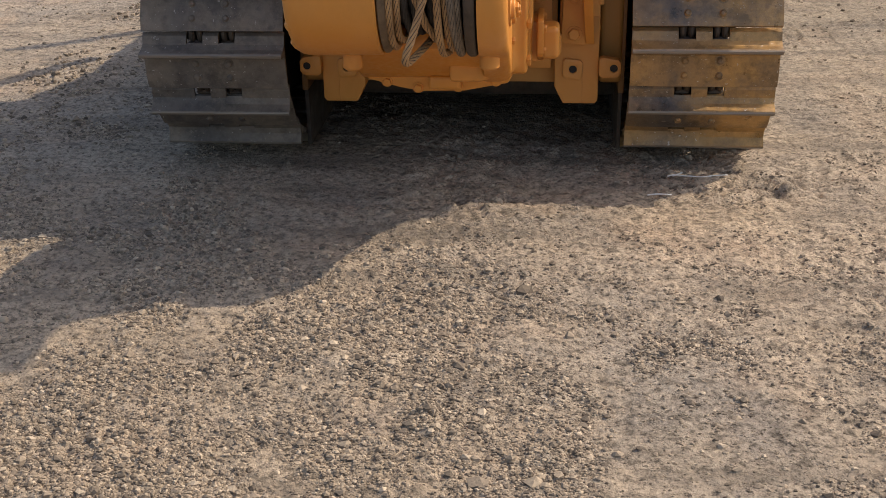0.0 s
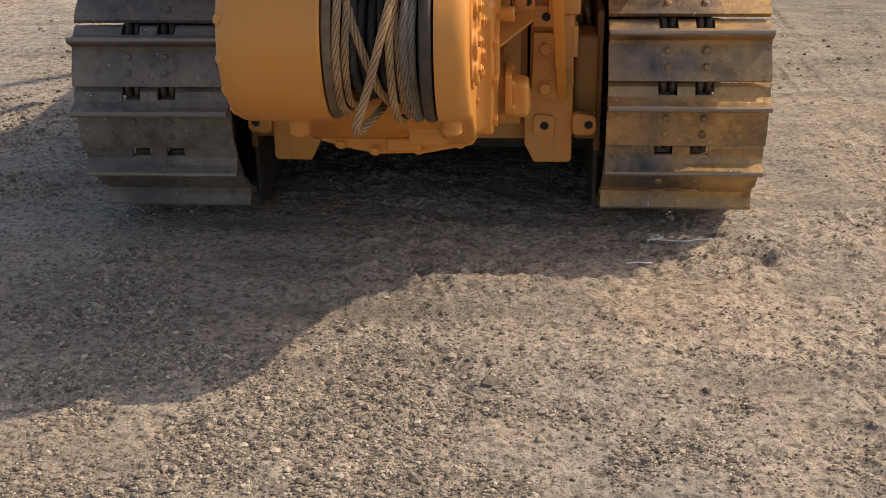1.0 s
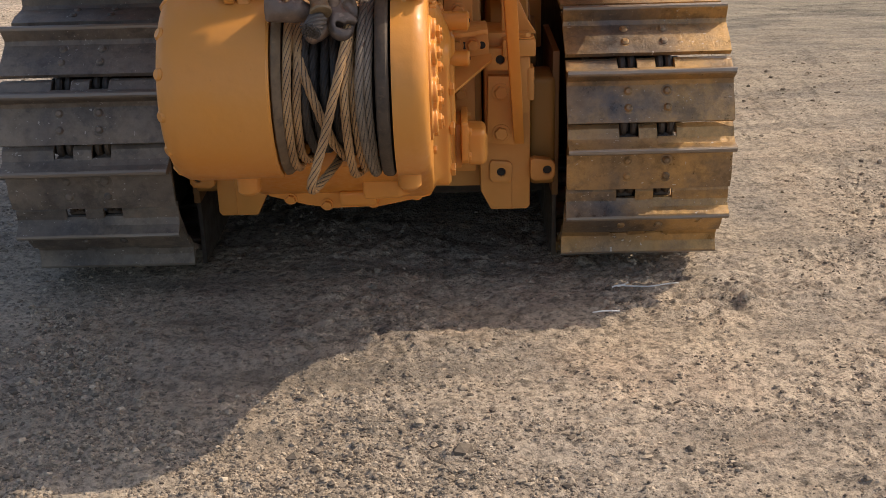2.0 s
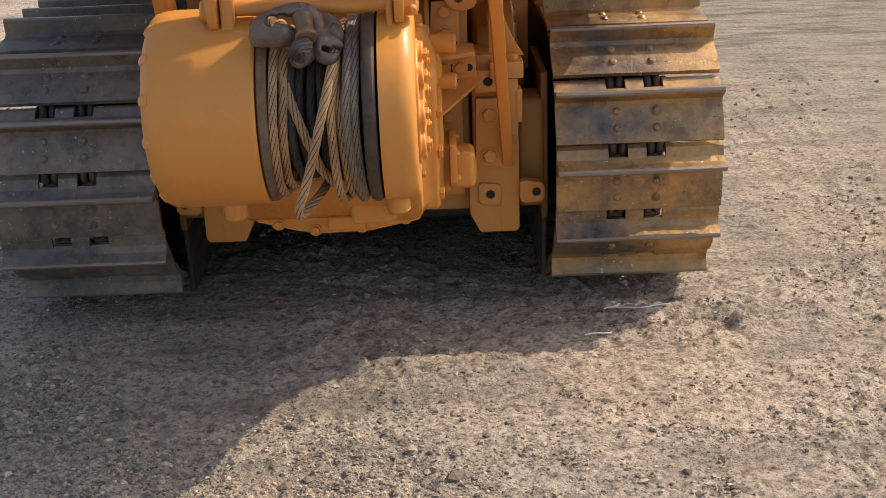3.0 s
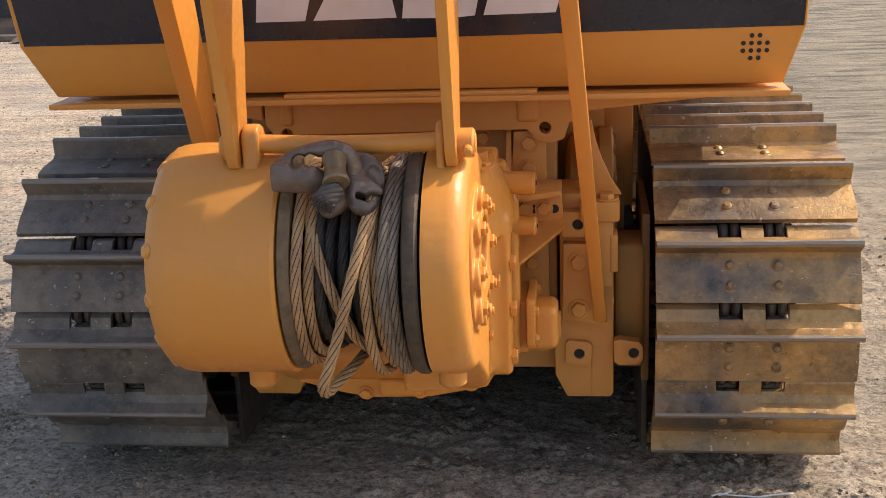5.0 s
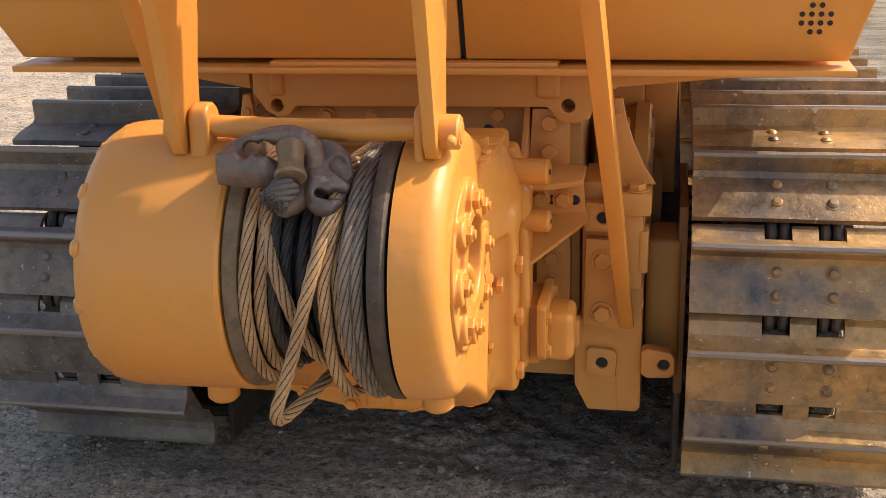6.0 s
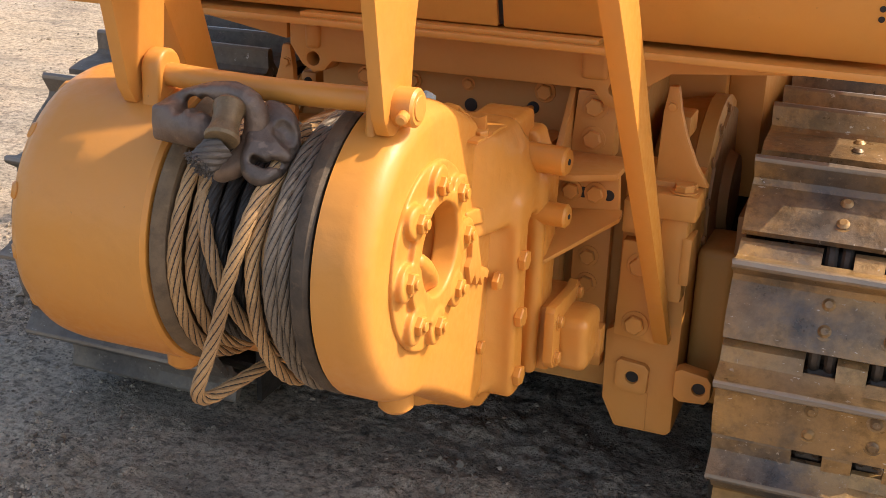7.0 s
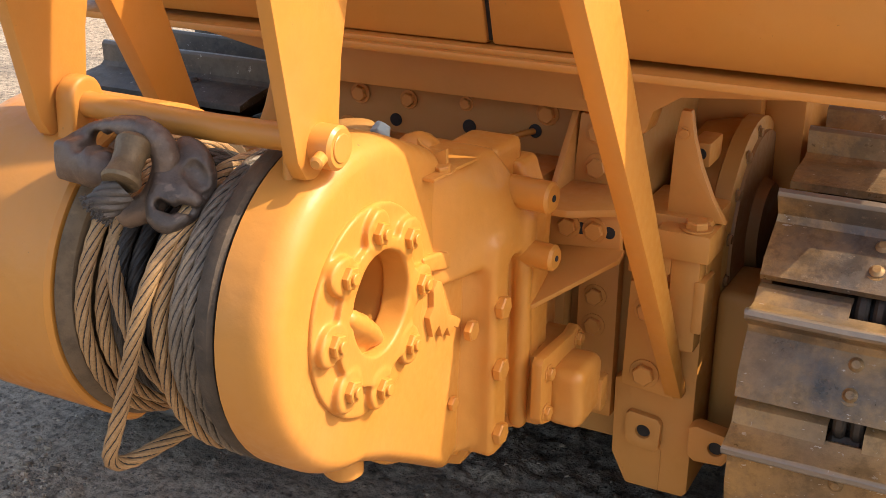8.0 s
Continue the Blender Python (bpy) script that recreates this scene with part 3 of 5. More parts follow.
build_track("track", -1.395, -0.897, PITCH_R * radians(-0.8) - PITCH_R * 0.0804, SHOE_GREY, "dusty dark grey single-grouser steel track")
# Frames filled out to shut off light between the upper and lower runs.
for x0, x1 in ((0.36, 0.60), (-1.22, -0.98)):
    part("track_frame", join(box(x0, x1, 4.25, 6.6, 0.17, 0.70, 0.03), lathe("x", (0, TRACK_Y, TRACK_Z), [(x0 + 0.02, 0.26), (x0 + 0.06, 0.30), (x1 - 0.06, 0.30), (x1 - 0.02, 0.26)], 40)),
         LINK, bulldozer, "dark greasy roller frame, enlarged to block light")

# rear panel: a leaning plate with chamfered lower corners, cut by a narrow seam
def panel_y(z):
    return 3.918 - 0.30 * (z - 1.085)


def panel_piece(name, outline, depth, mat, proud=0.0, width=0.003, label="", parent=None):
    """A flat piece on the leaning rear panel; outline in (x, z)."""
    bm = prism("y", 0.0, depth, outline, width, 1)
    for v in bm.verts:
        v.co.y += panel_y(v.co.z) - proud
    return part(name, bm, mat, parent or bulldozer, label)


PL, PR, PTOP = -1.275, 0.618, 1.60
panel_l = panel_piece("rear_panel", [(-1.213, 1.088), (-0.206, 1.088), (-0.206, PTOP), (PL, PTOP), (PL, 1.219)], 0.03, PAINT_PANEL, label="orange-yellow sheet steel panel with chamfered lower corner")
panel_r = panel_piece("rear_panel", [(-0.194, 1.088), (0.577, 1.086), (PR, 1.226), (PR, 1.352), (0.470, 1.372), (0.285, 1.485), (0.285, PTOP), (-0.194, PTOP)], 0.03, PAINT_PANEL, label="orange-yellow sheet steel panel with vent holes")
panel_piece("panel_seam", [(-0.213, 1.092), (-0.187, 1.092), (-0.187, PTOP - 0.004), (-0.213, PTOP - 0.004)], 0.01, SHADOWED, -0.012, 0.0, "dark seam between the panels")
panel_piece("decal", [(-1.262, 1.222), (-0.208, 1.218), (-0.208, 1.400), (-1.262, 1.400)], 0.003, DECAL, 0.003, 0.0, "glossy dark navy decal band", panel_l)
panel_piece("decal", [(-0.192, 1.218), (0.611, 1.223), (0.611, 1.350), (0.470, 1.370), (0.424, 1.398), (-0.192, 1.400)], 0.003, DECAL, 0.003, 0.0, "glossy dark navy decal band", panel_r)
panel_piece("pinstripe", [(-1.262, 1.389), (-0.690, 1.386), (-0.690, 1.398), (-1.262, 1.401)], 0.003, WHITE, 0.006, 0.0, "white pinstripe", panel_l)
for host, shape in ((panel_l, [(-0.665, 1.266), (-0.545, 1.266), (-0.500, 1.398), (-0.640, 1.398)]), (panel_l, [(-0.525, 1.266), (-0.325, 1.268), (-0.345, 1.398), (-0.440, 1.398)]),
                    (panel_l, [(-0.312, 1.266), (-0.209, 1.264), (-0.209, 1.396), (-0.290, 1.398)]), (panel_r, [(-0.191, 1.264), (-0.140, 1.268), (-0.108, 1.398), (-0.191, 1.398)]),
                    (panel_r, [(-0.120, 1.268), (0.048, 1.270), (0.086, 1.398), (-0.078, 1.398)])):
    panel_piece("logo_block", shape, 0.003, WHITE, 0.006, 0.0, "plain white slanted block", host)
for dx, dz in [(-0.009, 0.027), (0.009, 0.027), (-0.009, -0.027), (0.009, -0.027)] + [(-0.027 + 0.018 * i, dz) for i in range(4) for dz in (0.009, -0.009)]:
    x, z = 0.506 + dx, 1.175 + dz
    part("vent_hole", rod((x, panel_y(z) - 0.002, z), (x, panel_y(z) + 0.01, z), 0.0055, 12, 0.0005), SHADOWED, panel_r)
# the rest of the rear body behind the panels
panel_piece("rear_tank", [(-1.20, 1.095), (0.565, 1.095), (0.610, 1.23), (0.610, 1.348), (0.466, 1.366), (0.278, 1.480), (0.278, 1.575), (-1.267, 1.575), (-1.267, 1.22)], 1.05, PAINT_PANEL, -0.034, 0.01, "orange-yellow rear tank body")
part("ledge", prism("y", 3.878, 4.35, [(-1.222, 1.061), (0.590, 1.061), (0.590, 1.075), (-1.222, 1.075)], 0.003), PAINT, bulldozer, "thin protruding floor plate")
part("ledge", prism("y", 3.892, 4.3, [(-0.62, 1.075), (0.0, 1.075), (0.0, 1.085), (-0.62, 1.085)], 0.002), PAINT, bulldozer, "thin protruding floor plate")
part("engine_deck", prism("z", 0.92, 1.58, [(-1.0, 4.95), (-0.97, 5.15), (-0.88, 5.45), (-0.76, 5.8), (-0.70, 6.2), (-0.66, 6.9), (0.05, 6.9), (0.12, 6.2), (0.27, 5.45), (0.38, 4.95)], 0.03), PAINT_PANEL, bulldozer, "yellow engine hood narrowing forward")
# Out of view; added to keep light from the front out from under the hull.
part("blade", prism("x", -1.38, 0.77, [(7.35, 0.02), (7.42, 0.02), (7.34, 0.3), (7.36, 0.6), (7.46, 0.82), (7.40, 0.84), (7.28, 0.62), (7.25, 0.3)], 0.005), PAINT, bulldozer, "unseen curved front plate added to block light under the hull")
# cross beam under the body, with an ear at either end
part("cross_beam", prism("y", 3.99, 4.055, [(-0.705, 1.060), (-0.705, 1.005), (-0.82, 1.025), (-0.95, 1.045), (-0.95, 1.060)], 0.005), PAINT_BACK, bulldozer)
part("weld_boss", box(-0.055, 0.0, 3.982, 4.02, 0.99, 1.055, 0.012, 3), PAINT_BACK, bulldozer)
part("weld_boss", box(-0.66, -0.625, 3.982, 4.02, 0.99, 1.055, 0.012, 3), PAINT_BACK, bulldozer)
# rear case plate with bolts and holes
part("hull", box(-0.79, 0.17, 4.40, 6.8, 0.66, 1.05, 0.02), PAINT_BACK, bulldozer, "dusty yellow hull")
# The wide lower box is added, in dark steel, to deepen the shade beneath.
part("belly", join(box(-0.79, 0.17, 4.40, 6.8, 0.16, 0.655, 0.02), box(-0.885, 0.275, 4.52, 6.8, 0.11, 0.5, 0.02)), LINK, bulldozer, "dark underside of the hull, widened to keep the space beneath dark")
part("rear_case", join(box(-0.66, 0.04, 4.062, 4.5, 0.30, 1.05, 0.01), box(-0.56, -0.08, 4.02, 4.07, 0.34, 0.82, 0.015)), DUSTY_SHADED, bulldozer, "dusty yellow transmission case")
for x, z, r in ((-0.308, 0.892, 0.014), (-0.171, 0.902, 0.013), (-0.47, 0.885, 0.013)):
    part("case_hole", rod((x, 4.059, z), (x, 4.09, z), r, 18, 0.001), SHADOWED, bulldozer)
for x, y, z, s in ((-0.147, 4.062, 0.938, 0.017), (-0.315, 4.062, 0.936, 0.011), (-0.44, 4.06, 0.93, 0.014), (-0.55, 4.06, 0.93, 0.016), (-0.58, 4.06, 0.86, 0.016)):
    part("case_bolt", hexbolt((x, y, z), (0, -1, 0), s), PAINT_BACK, bulldozer)
part("hose", tube(smooth_path([(-0.166, 4.08, 0.901), (-0.19, 4.03, 0.90), (-0.24, 3.99, 0.885), (-0.28, 3.97, 0.86)], 0.01), 0.006, 10), PAINT, bulldozer, "thin painted pipe")

def bored_plate(y0, y1, outline, holes, width=0.005):
    """A plate facing along y with round holes through it; outline in (x, z), holes of (x, z, radius)."""
    bm = bmesh.new()
    loops = [outline] + [[(x + q * math.cos(2 * math.pi * i / 24), z + q * math.sin(2 * math.pi * i / 24)) for i in range(24)] for x, z, q in holes]
    ends = []
    for y in (y0, y1):
        rims, rings = [], []
        for lp in loops:
            vs = [bm.verts.new((x, y, z)) for x, z in lp]
            rings.append(vs)
            rims += [bm.edges.new((vs[i], vs[(i + 1) % len(vs)])) for i in range(len(vs))]
        bmesh.ops.triangle_fill(bm, use_beauty=True, edges=rims)
        ends.append(rings)
    for a, b in zip(*ends):
        for i in range(len(a)):
            j = (i + 1) % len(a)
            bm.faces.new((a[i], a[j], b[j], b[i]))
    bmesh.ops.recalc_face_normals(bm, faces=bm.faces)
    return bevel(bm, width, 2, 40)


# hitch brackets at either side
def build_bracket(mx, name):
    """mx maps the x of the right-hand bracket to its side."""
    def X(a, b):
        return (a, b) if mx(a) < mx(b) else (b, a)
    br = new(name)
    br.parent = bulldozer
    ORIGIN[br] = ORIGIN[bulldozer]
    tagged(br, "heavy yellow drawbar bracket with bored tabs and hexagon bolts")

    def bx(n, x0, x1, *r, label=""):
        a, b = sorted((mx(x0), mx(x1)))
        return part(n, box(a, b, *r), PAINT_BACK, br, label)
    a = [(0.032, 0.30), (0.063, 0.237), (0.178, 0.237), (0.187, 0.250), (0.187, 0.80), (0.047, 0.80), (0.047, 0.47), (0.030, 0.46)]
    part("column", prism("y", 4.012, 4.18, [(mx(x), z) for x, z in a], 0.008), PAINT_BACK, br)
    a, b = sorted((mx(0.19), mx(0.272)))
    part("side_column", box(a, b, 4.09, 4.25, 0.29, 0.64, 0.02, 3), DUSTY_SHADED, br, "dusty brown side column")
    bx("foot_seam", 0.128, 0.131, 4.009, 4.022, 0.242, 0.33, 0.0005)
    for y0, y1, hole, shape in ((3.998, 4.037, (0.096, 0.366), ((0.060, 0.344), (0.068, 0.333), (0.118, 0.327), (0.129, 0.336), (0.131, 0.388), (0.122, 0.399), (0.068, 0.405), (0.060, 0.396))),
                                (3.985, 4.022, (0.238, 0.374), ((0.186, 0.349), (0.20, 0.339), (0.253, 0.342), (0.263, 0.357), (0.263, 0.392), (0.253, 0.405), (0.20, 0.413), (0.186, 0.407))),
                                (3.975, 4.036, (0.094, 0.726), ((0.053, 0.694), (0.122, 0.694), (0.132, 0.704), (0.132, 0.749), (0.124, 0.759), (0.053, 0.762)))):
        tab = part("tab", bored_plate(y0, y1, [(mx(x), z) for x, z in shape], [(mx(hole[0]), hole[1], 0.0135)]), PAINT_BACK, br, "bored tab")
        part("tab_hole", rod((mx(hole[0]), y0 + 0.008, hole[1]), (mx(hole[0]), y0 + 0.0125, hole[1]), 0.0145, 18, 0.0005), SHADOWED, tab)
    part("bolt_plate", prism("y", 3.984, 4.037, [(mx(x), z) for x, z in ((0.052, 0.466), (0.152, 0.456), (0.157, 0.672), (0.057, 0.675))], 0.004), PAINT_BACK, br)
    for z in (0.497, 0.625):
        part("bracket_bolt", hexbolt((mx(0.096), 3.984, z), (0, -1, 0), 0.021), PAINT_BACK, br)
    # upper knee with a bolt standing on it, and its leaning web
    bx("knee", 0.100, 0.200, 3.965, 4.06, 0.735, 0.788, 0.008)
    bx("knee_step", 0.130, 0.184, 3.975, 4.06, 0.56, 0.735, 0.008)
    bx("knee_lip", 0.175, 0.196, 3.972, 4.04, 0.60, 0.70, 0.006)
    part("knee_bolt", hexbolt((mx(0.166), 3.995, 0.788), (0, 0, 1), 0.021), PAINT_BACK, br)
    part("web", prism("y", 4.03, 4.05, [(mx(x), z) for x, z in ((0.10, 0.79), (0.207, 0.79), (0.180, 0.832), (0.156, 0.885), (0.140, 0.935), (0.130, 0.985), (0.112, 0.985), (0.104, 0.93))], 0.004), PAINT_BACK, br)
    for z in (0.945,):
        part("small_bolt", hexbolt((mx(0.121), 4.03, z), (0, -1, 0), 0.009), PAINT_BACK, br)
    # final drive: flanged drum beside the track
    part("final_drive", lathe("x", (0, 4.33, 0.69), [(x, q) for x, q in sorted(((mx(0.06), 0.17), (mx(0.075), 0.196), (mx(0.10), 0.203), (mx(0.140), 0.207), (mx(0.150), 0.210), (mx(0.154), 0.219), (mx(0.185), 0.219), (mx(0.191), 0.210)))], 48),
         DUSTY_SHADED, br, "round dusty final drive housing")
    part("drive_face", lathe("x", (0, 4.33, 0.69), [(x, q) for x, q in sorted(((mx(0.188), 0.195), (mx(0.197), 0.192), (mx(0.200), 0.10), (mx(0.220), 0.09)))], 48), DARK_BROWN, br, "dark brown drive face")
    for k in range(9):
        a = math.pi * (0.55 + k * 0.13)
        part("drive_bolt", hexbolt((mx(0.190), 4.33 + 0.203 * math.cos(a), 0.69 + 0.203 * math.sin(a)), (mx(1) - mx(0), 0, 0), 0.010), DARK_BROWN, br)
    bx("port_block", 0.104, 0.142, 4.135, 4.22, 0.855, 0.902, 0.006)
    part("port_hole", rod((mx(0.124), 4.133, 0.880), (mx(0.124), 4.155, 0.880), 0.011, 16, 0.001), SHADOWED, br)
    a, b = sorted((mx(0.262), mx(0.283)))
    part("guard_plate", box(a, b, 4.10, 4.5, 0.25, 0.72, 0.004), DARK_BROWN, br, "dark brown guard plate standing for the shaded gap beside the track")
    # Dark plate added in place of the black shade inside the track.
    part("track_guard", box(a + 0.003, b - 0.003, 4.12, 5.4, 0.03, 0.245, 0.003), LINK, br, "added dark plate standing in for the shade inside the track")
    return br


part("cross_beam", bored_plate(3.992, 4.055, [(-0.70, 1.060), (-0.70, 0.995), (-0.672, 0.955), (-0.645, 0.938), (-0.618, 0.945), (-0.600, 0.966), (-0.03, 0.970),
     (-0.005, 0.940), (0.03, 0.934), (0.062, 0.945), (0.075, 0.985), (0.12, 1.015), (0.42, 1.043), (0.42, 1.060)], [(-0.645, 0.968, 0.0145), (0.015, 0.974, 0.0145)]), PAINT_BACK, bulldozer, "cast yellow cross beam with bored ears")
build_bracket(lambda x: x, "bracket")
build_bracket(lambda x: 2 * CX - x, "bracket")
for x0, x1 in ((0.17, 0.25), (-0.86, -0.78)):
    part("hull_side", box(x0, x1, 4.42, 6.6, 0.66, 1.05, 0.006), PAINT_BACK, bulldozer, "dusty yellow hull side")

# canopy over the driver, above the rear body; out of view, it shades the ground
part("canopy_roof", box(-0.98, 0.36, 4.28, 5.25, 2.52, 2.60, 0.02), PAINT, bulldozer, "yellow canopy roof")
for x in (-0.92, 0.30):
    for y in (4.36, 5.17):
        part("canopy_post", box(x - 0.05, x + 0.05, y - 0.05, y + 0.05, 1.56, 2.53, 0.01), PAINT, bulldozer)
# Unseen bars, placed so that their shadows stripe the ground.
for a, b in (((-0.62, 6.36, 2.48), (-0.38, 6.74, 1.57)), ((-0.49, 5.68, 2.40), (-0.88, 5.91, 1.58))):
    part("riser", rod(a, b, 0.04, 16), PAINT, bulldozer)
part("seat", join(box(-0.58, -0.03, 4.60, 5.1, 1.585, 1.75, 0.03), box(-0.58, -0.03, 4.55, 4.68, 1.72, 2.2, 0.03)), GLASS_DARK, bulldozer, "black driver's seat")

# ---- winch ----
WY, WZ = 3.362, 0.832            # drum axle
winch = thing("winch", (-0.30, 3.6, 0.40), "yellow painted logging winch bolted to the back of a bulldozer", "winch")
DRUM_C = (0, WY, WZ)
guard = lathe("x", DRUM_C, [(-0.722, 0.05), (-0.732, 0.17), (-0.730, 0.205), (-0.721, 0.224), (-0.703, 0.234), (-0.675, 0.238), (-0.60, 0.238), (-0.474, 0.238), (-0.468, 0.232), (-0.468, 0.05)], 72)
for vtx in guard.verts:
    vtx.co += (vtx.co - Vector((vtx.co.x, WY, WZ))).normalized() * 0.0035 * noise.noise(vtx.co * 6.0)
part("drum_guard", guard, PAINT, winch, "smooth rounded yellow drum cover")
for k in range(14):
    a = 2 * math.pi * k / 14 + 0.1
    at, way = Vector((-0.716, WY + 0.214 * math.cos(a), WZ + 0.214 * math.sin(a))), Vector((-1, 0.9 * math.cos(a), 0.9 * math.sin(a))).normalized()
    part("rim_bolt", rod(at, at + way * 0.013, 0.0165, 14, 0.0055), PAINT, winch)
part("drum_core", lathe("x", DRUM_C, [(-0.46, 0.12), (-0.18, 0.12)], 48), BLACK, winch, "black greasy drum barrel")
part("drum_flange", lathe("x", DRUM_C, [(-0.465, 0.10), (-0.465, 0.226), (-0.462, 0.230), (-0.454, 0.229), (-0.443, 0.218), (-0.443, 0.10)], 72), FLANGE, winch, "dusty worn drum flange")
part("drum_flange", lathe("x", DRUM_C, [(-0.228, 0.10), (-0.228, 0.222), (-0.224, 0.234), (-0.216, 0.239), (-0.202, 0.239), (-0.196, 0.234), (-0.194, 0.10)], 72), FLANGE_DARK, winch, "dark worn drum flange")


def arc(cy, cz, r, a0, a1, n):
    return [(cy + r * math.cos(radians(a0 + (a1 - a0) * i / n)), cz + r * math.sin(radians(a0 + (a1 - a0) * i / n))) for i in range(n + 1)]


outline = arc(WY, WZ, 0.238, 72, 262, 30) + [(3.40, 0.562), (3.50, 0.502), (3.60, 0.438), (3.64, 0.450), (3.645, 0.56), (3.665, 0.80), (3.66, 0.92), (3.58, 1.0)]


def bored_housing(loop, centre, bore, x_back, x_face, x_floor):
    """The outline swept to a rounded face that is bored through to a floor."""
    bm = bmesh.new()
    cy, cz = WY + 0.06, WZ - 0.04
    rings = []
    for x, k in ((x_back, 1.0), (x_face - 0.038, 1.0), (x_face - 0.025, 0.992), (x_face - 0.013, 0.973), (x_face - 0.005, 0.945), (x_face - 0.001, 0.915), (x_face, 0.885)):
        rings.append([bm.verts.new((x, cy + (y - cy) * k, cz + (z - cz) * k)) for y, z in loop])
    n = len(loop)
    for p, q in zip(rings, rings[1:]):
        for i in range(n):
            bm.faces.new((p[i], p[(i + 1) % n], q[(i + 1) % n], q[i]))
    hole = []
    for x, rr in ((x_face, bore), (x_floor, bore * 0.9)):
        hole.append([bm.verts.new((x, centre[0] + rr * math.cos(2 * math.pi * i / 40), centre[1] + rr * math.sin(2 * math.pi * i / 40))) for i in range(40)])
    for i in range(40):
        bm.faces.new((hole[0][i], hole[0][(i + 1) % 40], hole[1][(i + 1) % 40], hole[1][i]))
    bm.faces.new(hole[1])
    rim = [bm.edges.get((rings[-1][i], rings[-1][(i + 1) % n])) for i in range(n)] + [bm.edges.get((hole[0][i], hole[0][(i + 1) % 40])) for i in range(40)]
    bmesh.ops.triangle_fill(bm, use_beauty=True, edges=rim)
    return bm


CAP_C = (3.354, 0.833)
BORE_C = (3.361, 0.844)
part("end_housing", bored_housing(outline, BORE_C, 0.078, -0.190, -0.106, -0.188), PAINT, winch, "cast yellow end housing with chipped paint")
# gear case forward of the end housing
def block(planes, k):
    """The solid behind several planes, its edges rounded by about k."""
    d = planes[0]
    for q in planes[1:]:
        d = -blend(-d, -q, k)
    return d


def gear_field(p):
    """A cast case: a narrow lower wall with a bolted rib, swelling out above, and a rear joint flange."""
    x, y, z = p
    low = block([x + 0.080, 0.717 * (x + 0.124) - 0.697 * (y - 3.618), y - 3.80, 3.54 - y, 0.452 - z, z - 0.83, -0.30 - x, 0.6 * (x + 0.080) - 0.8 * (z - 0.475)], 0.012)
    high = block([x + 0.050, 0.956 * (x + 0.102) - 0.293 * (y - 3.552), 0.915 * (x + 0.050) + 0.403 * (z - 0.862), 0.844 * (y - 3.80) + 0.536 * (z - 0.850), z - 0.972,
                  0.790 - z + 0.10 * (x + 0.08), 3.50 - y, -0.30 - x, 0.5 * (z - 0.955) - 0.866 * (x + 0.25)], 0.014)
    rib = brick_field(p, (-0.096, 3.686, 0.640), (0.038, 0.030, 0.196), 0.014)
    flange = block([x + 0.046 + 0.35 * np.maximum(z - 0.84, 0.0), y - 3.855, 3.785 - y, 0.425 - z, z - 0.93, -0.30 - x, 0.6 * (x + 0.046) - 0.8 * (z - 0.46)], 0.010)
    ridge = ball_bar(p, (-0.060, 3.765, 0.47), (-0.058, 3.765, 0.84), 0.016, 0.016)
    d = blend(blend(low, high, 0.020), rib, 0.014)
    d = blend(blend(d, flange, 0.012), ridge, 0.014)
    return d + ripple(p, 34.0, 0.0016) + ripple(p, 110.0, 0.0004)


part("gear_case", cast((-0.312, 3.485, 0.41), (-0.03, 3.875, 0.99), 0.0036, gear_field), PAINT, winch, "cast yellow gear case with a bolted rib")
part("case_top", box(-0.185, -0.090, 3.72, 3.82, 0.86, 0.966, 0.014, 3), PAINT, winch)
part("case_hump", lathe("z", (-0.212, 3.685, 0), [(0.90, 0.050), (0.945, 0.047), (0.968, 0.038), (0.982, 0.022), (0.988, 0.006)], 28), PAINT, winch)
for y, z, s in ((3.679, 0.719, 0.020), (3.675, 0.609, 0.020), (3.680, 0.487, 0.020), (3.630, 0.691, 0.018)):
    part("case_bolt", hexbolt((-0.061 if y > 3.64 else -0.093, y, z), (1, 0, 0), s, False), PAINT, winch)
part("case_bolt", hexbolt((-0.106, 3.598, 0.571), (1, 0, 0), 0.013, False), PAINT, winch)
# bearing cap: eight lugged pads round a deep bore
def cap_field(p):
    """A round cap with eight lugs melted into the rim of a tapering bore, and a web inside."""
    d = drum_field(p, CAP_C, 0.1505, -0.130, -0.1000, 0.003)
    top = drum_field(p, CAP_C, 0.104, -0.130, -0.0890, 0.002)
    for k in range(8):
        a = math.radians(45 * k)
        at = (CAP_C[0] + 0.116 * math.cos(a), CAP_C[1] + 0.116 * math.sin(a))
        end = (CAP_C[0] + (0.127 + 0.004 * math.sin(2.3 * k)) * math.cos(a + 0.06 * math.sin(5 * k)), CAP_C[1] + 0.127 * math.sin(a + 0.06 * math.sin(5 * k)))
        lug = blend(drum_field(p, at, 0.027, -0.130, -0.0890, 0.002), drum_field(p, end, 0.020 + 0.004 * math.sin(3 * k), -0.130, -0.0892, 0.002), 0.01)
        top = blend(top, lug, 0.010)
    d = blend(d, top, 0.003)
    u = np.hypot(p[1] - BORE_C[0], p[2] - BORE_C[1])
    d = carve(d, u - (0.0735 + 0.14 * (p[0] + 0.095)), 0.005)
    return d + ripple(p, 70.0, 0.0007)


bmc = cast((-0.134, CAP_C[0] - 0.162, CAP_C[1] - 0.162), (-0.080, CAP_C[0] + 0.162, CAP_C[1] + 0.162), 0.0022, cap_field)
cap = part("bearing_cap", bmc, PAINT, winch, "lugged yellow bearing cap with a deep bore")
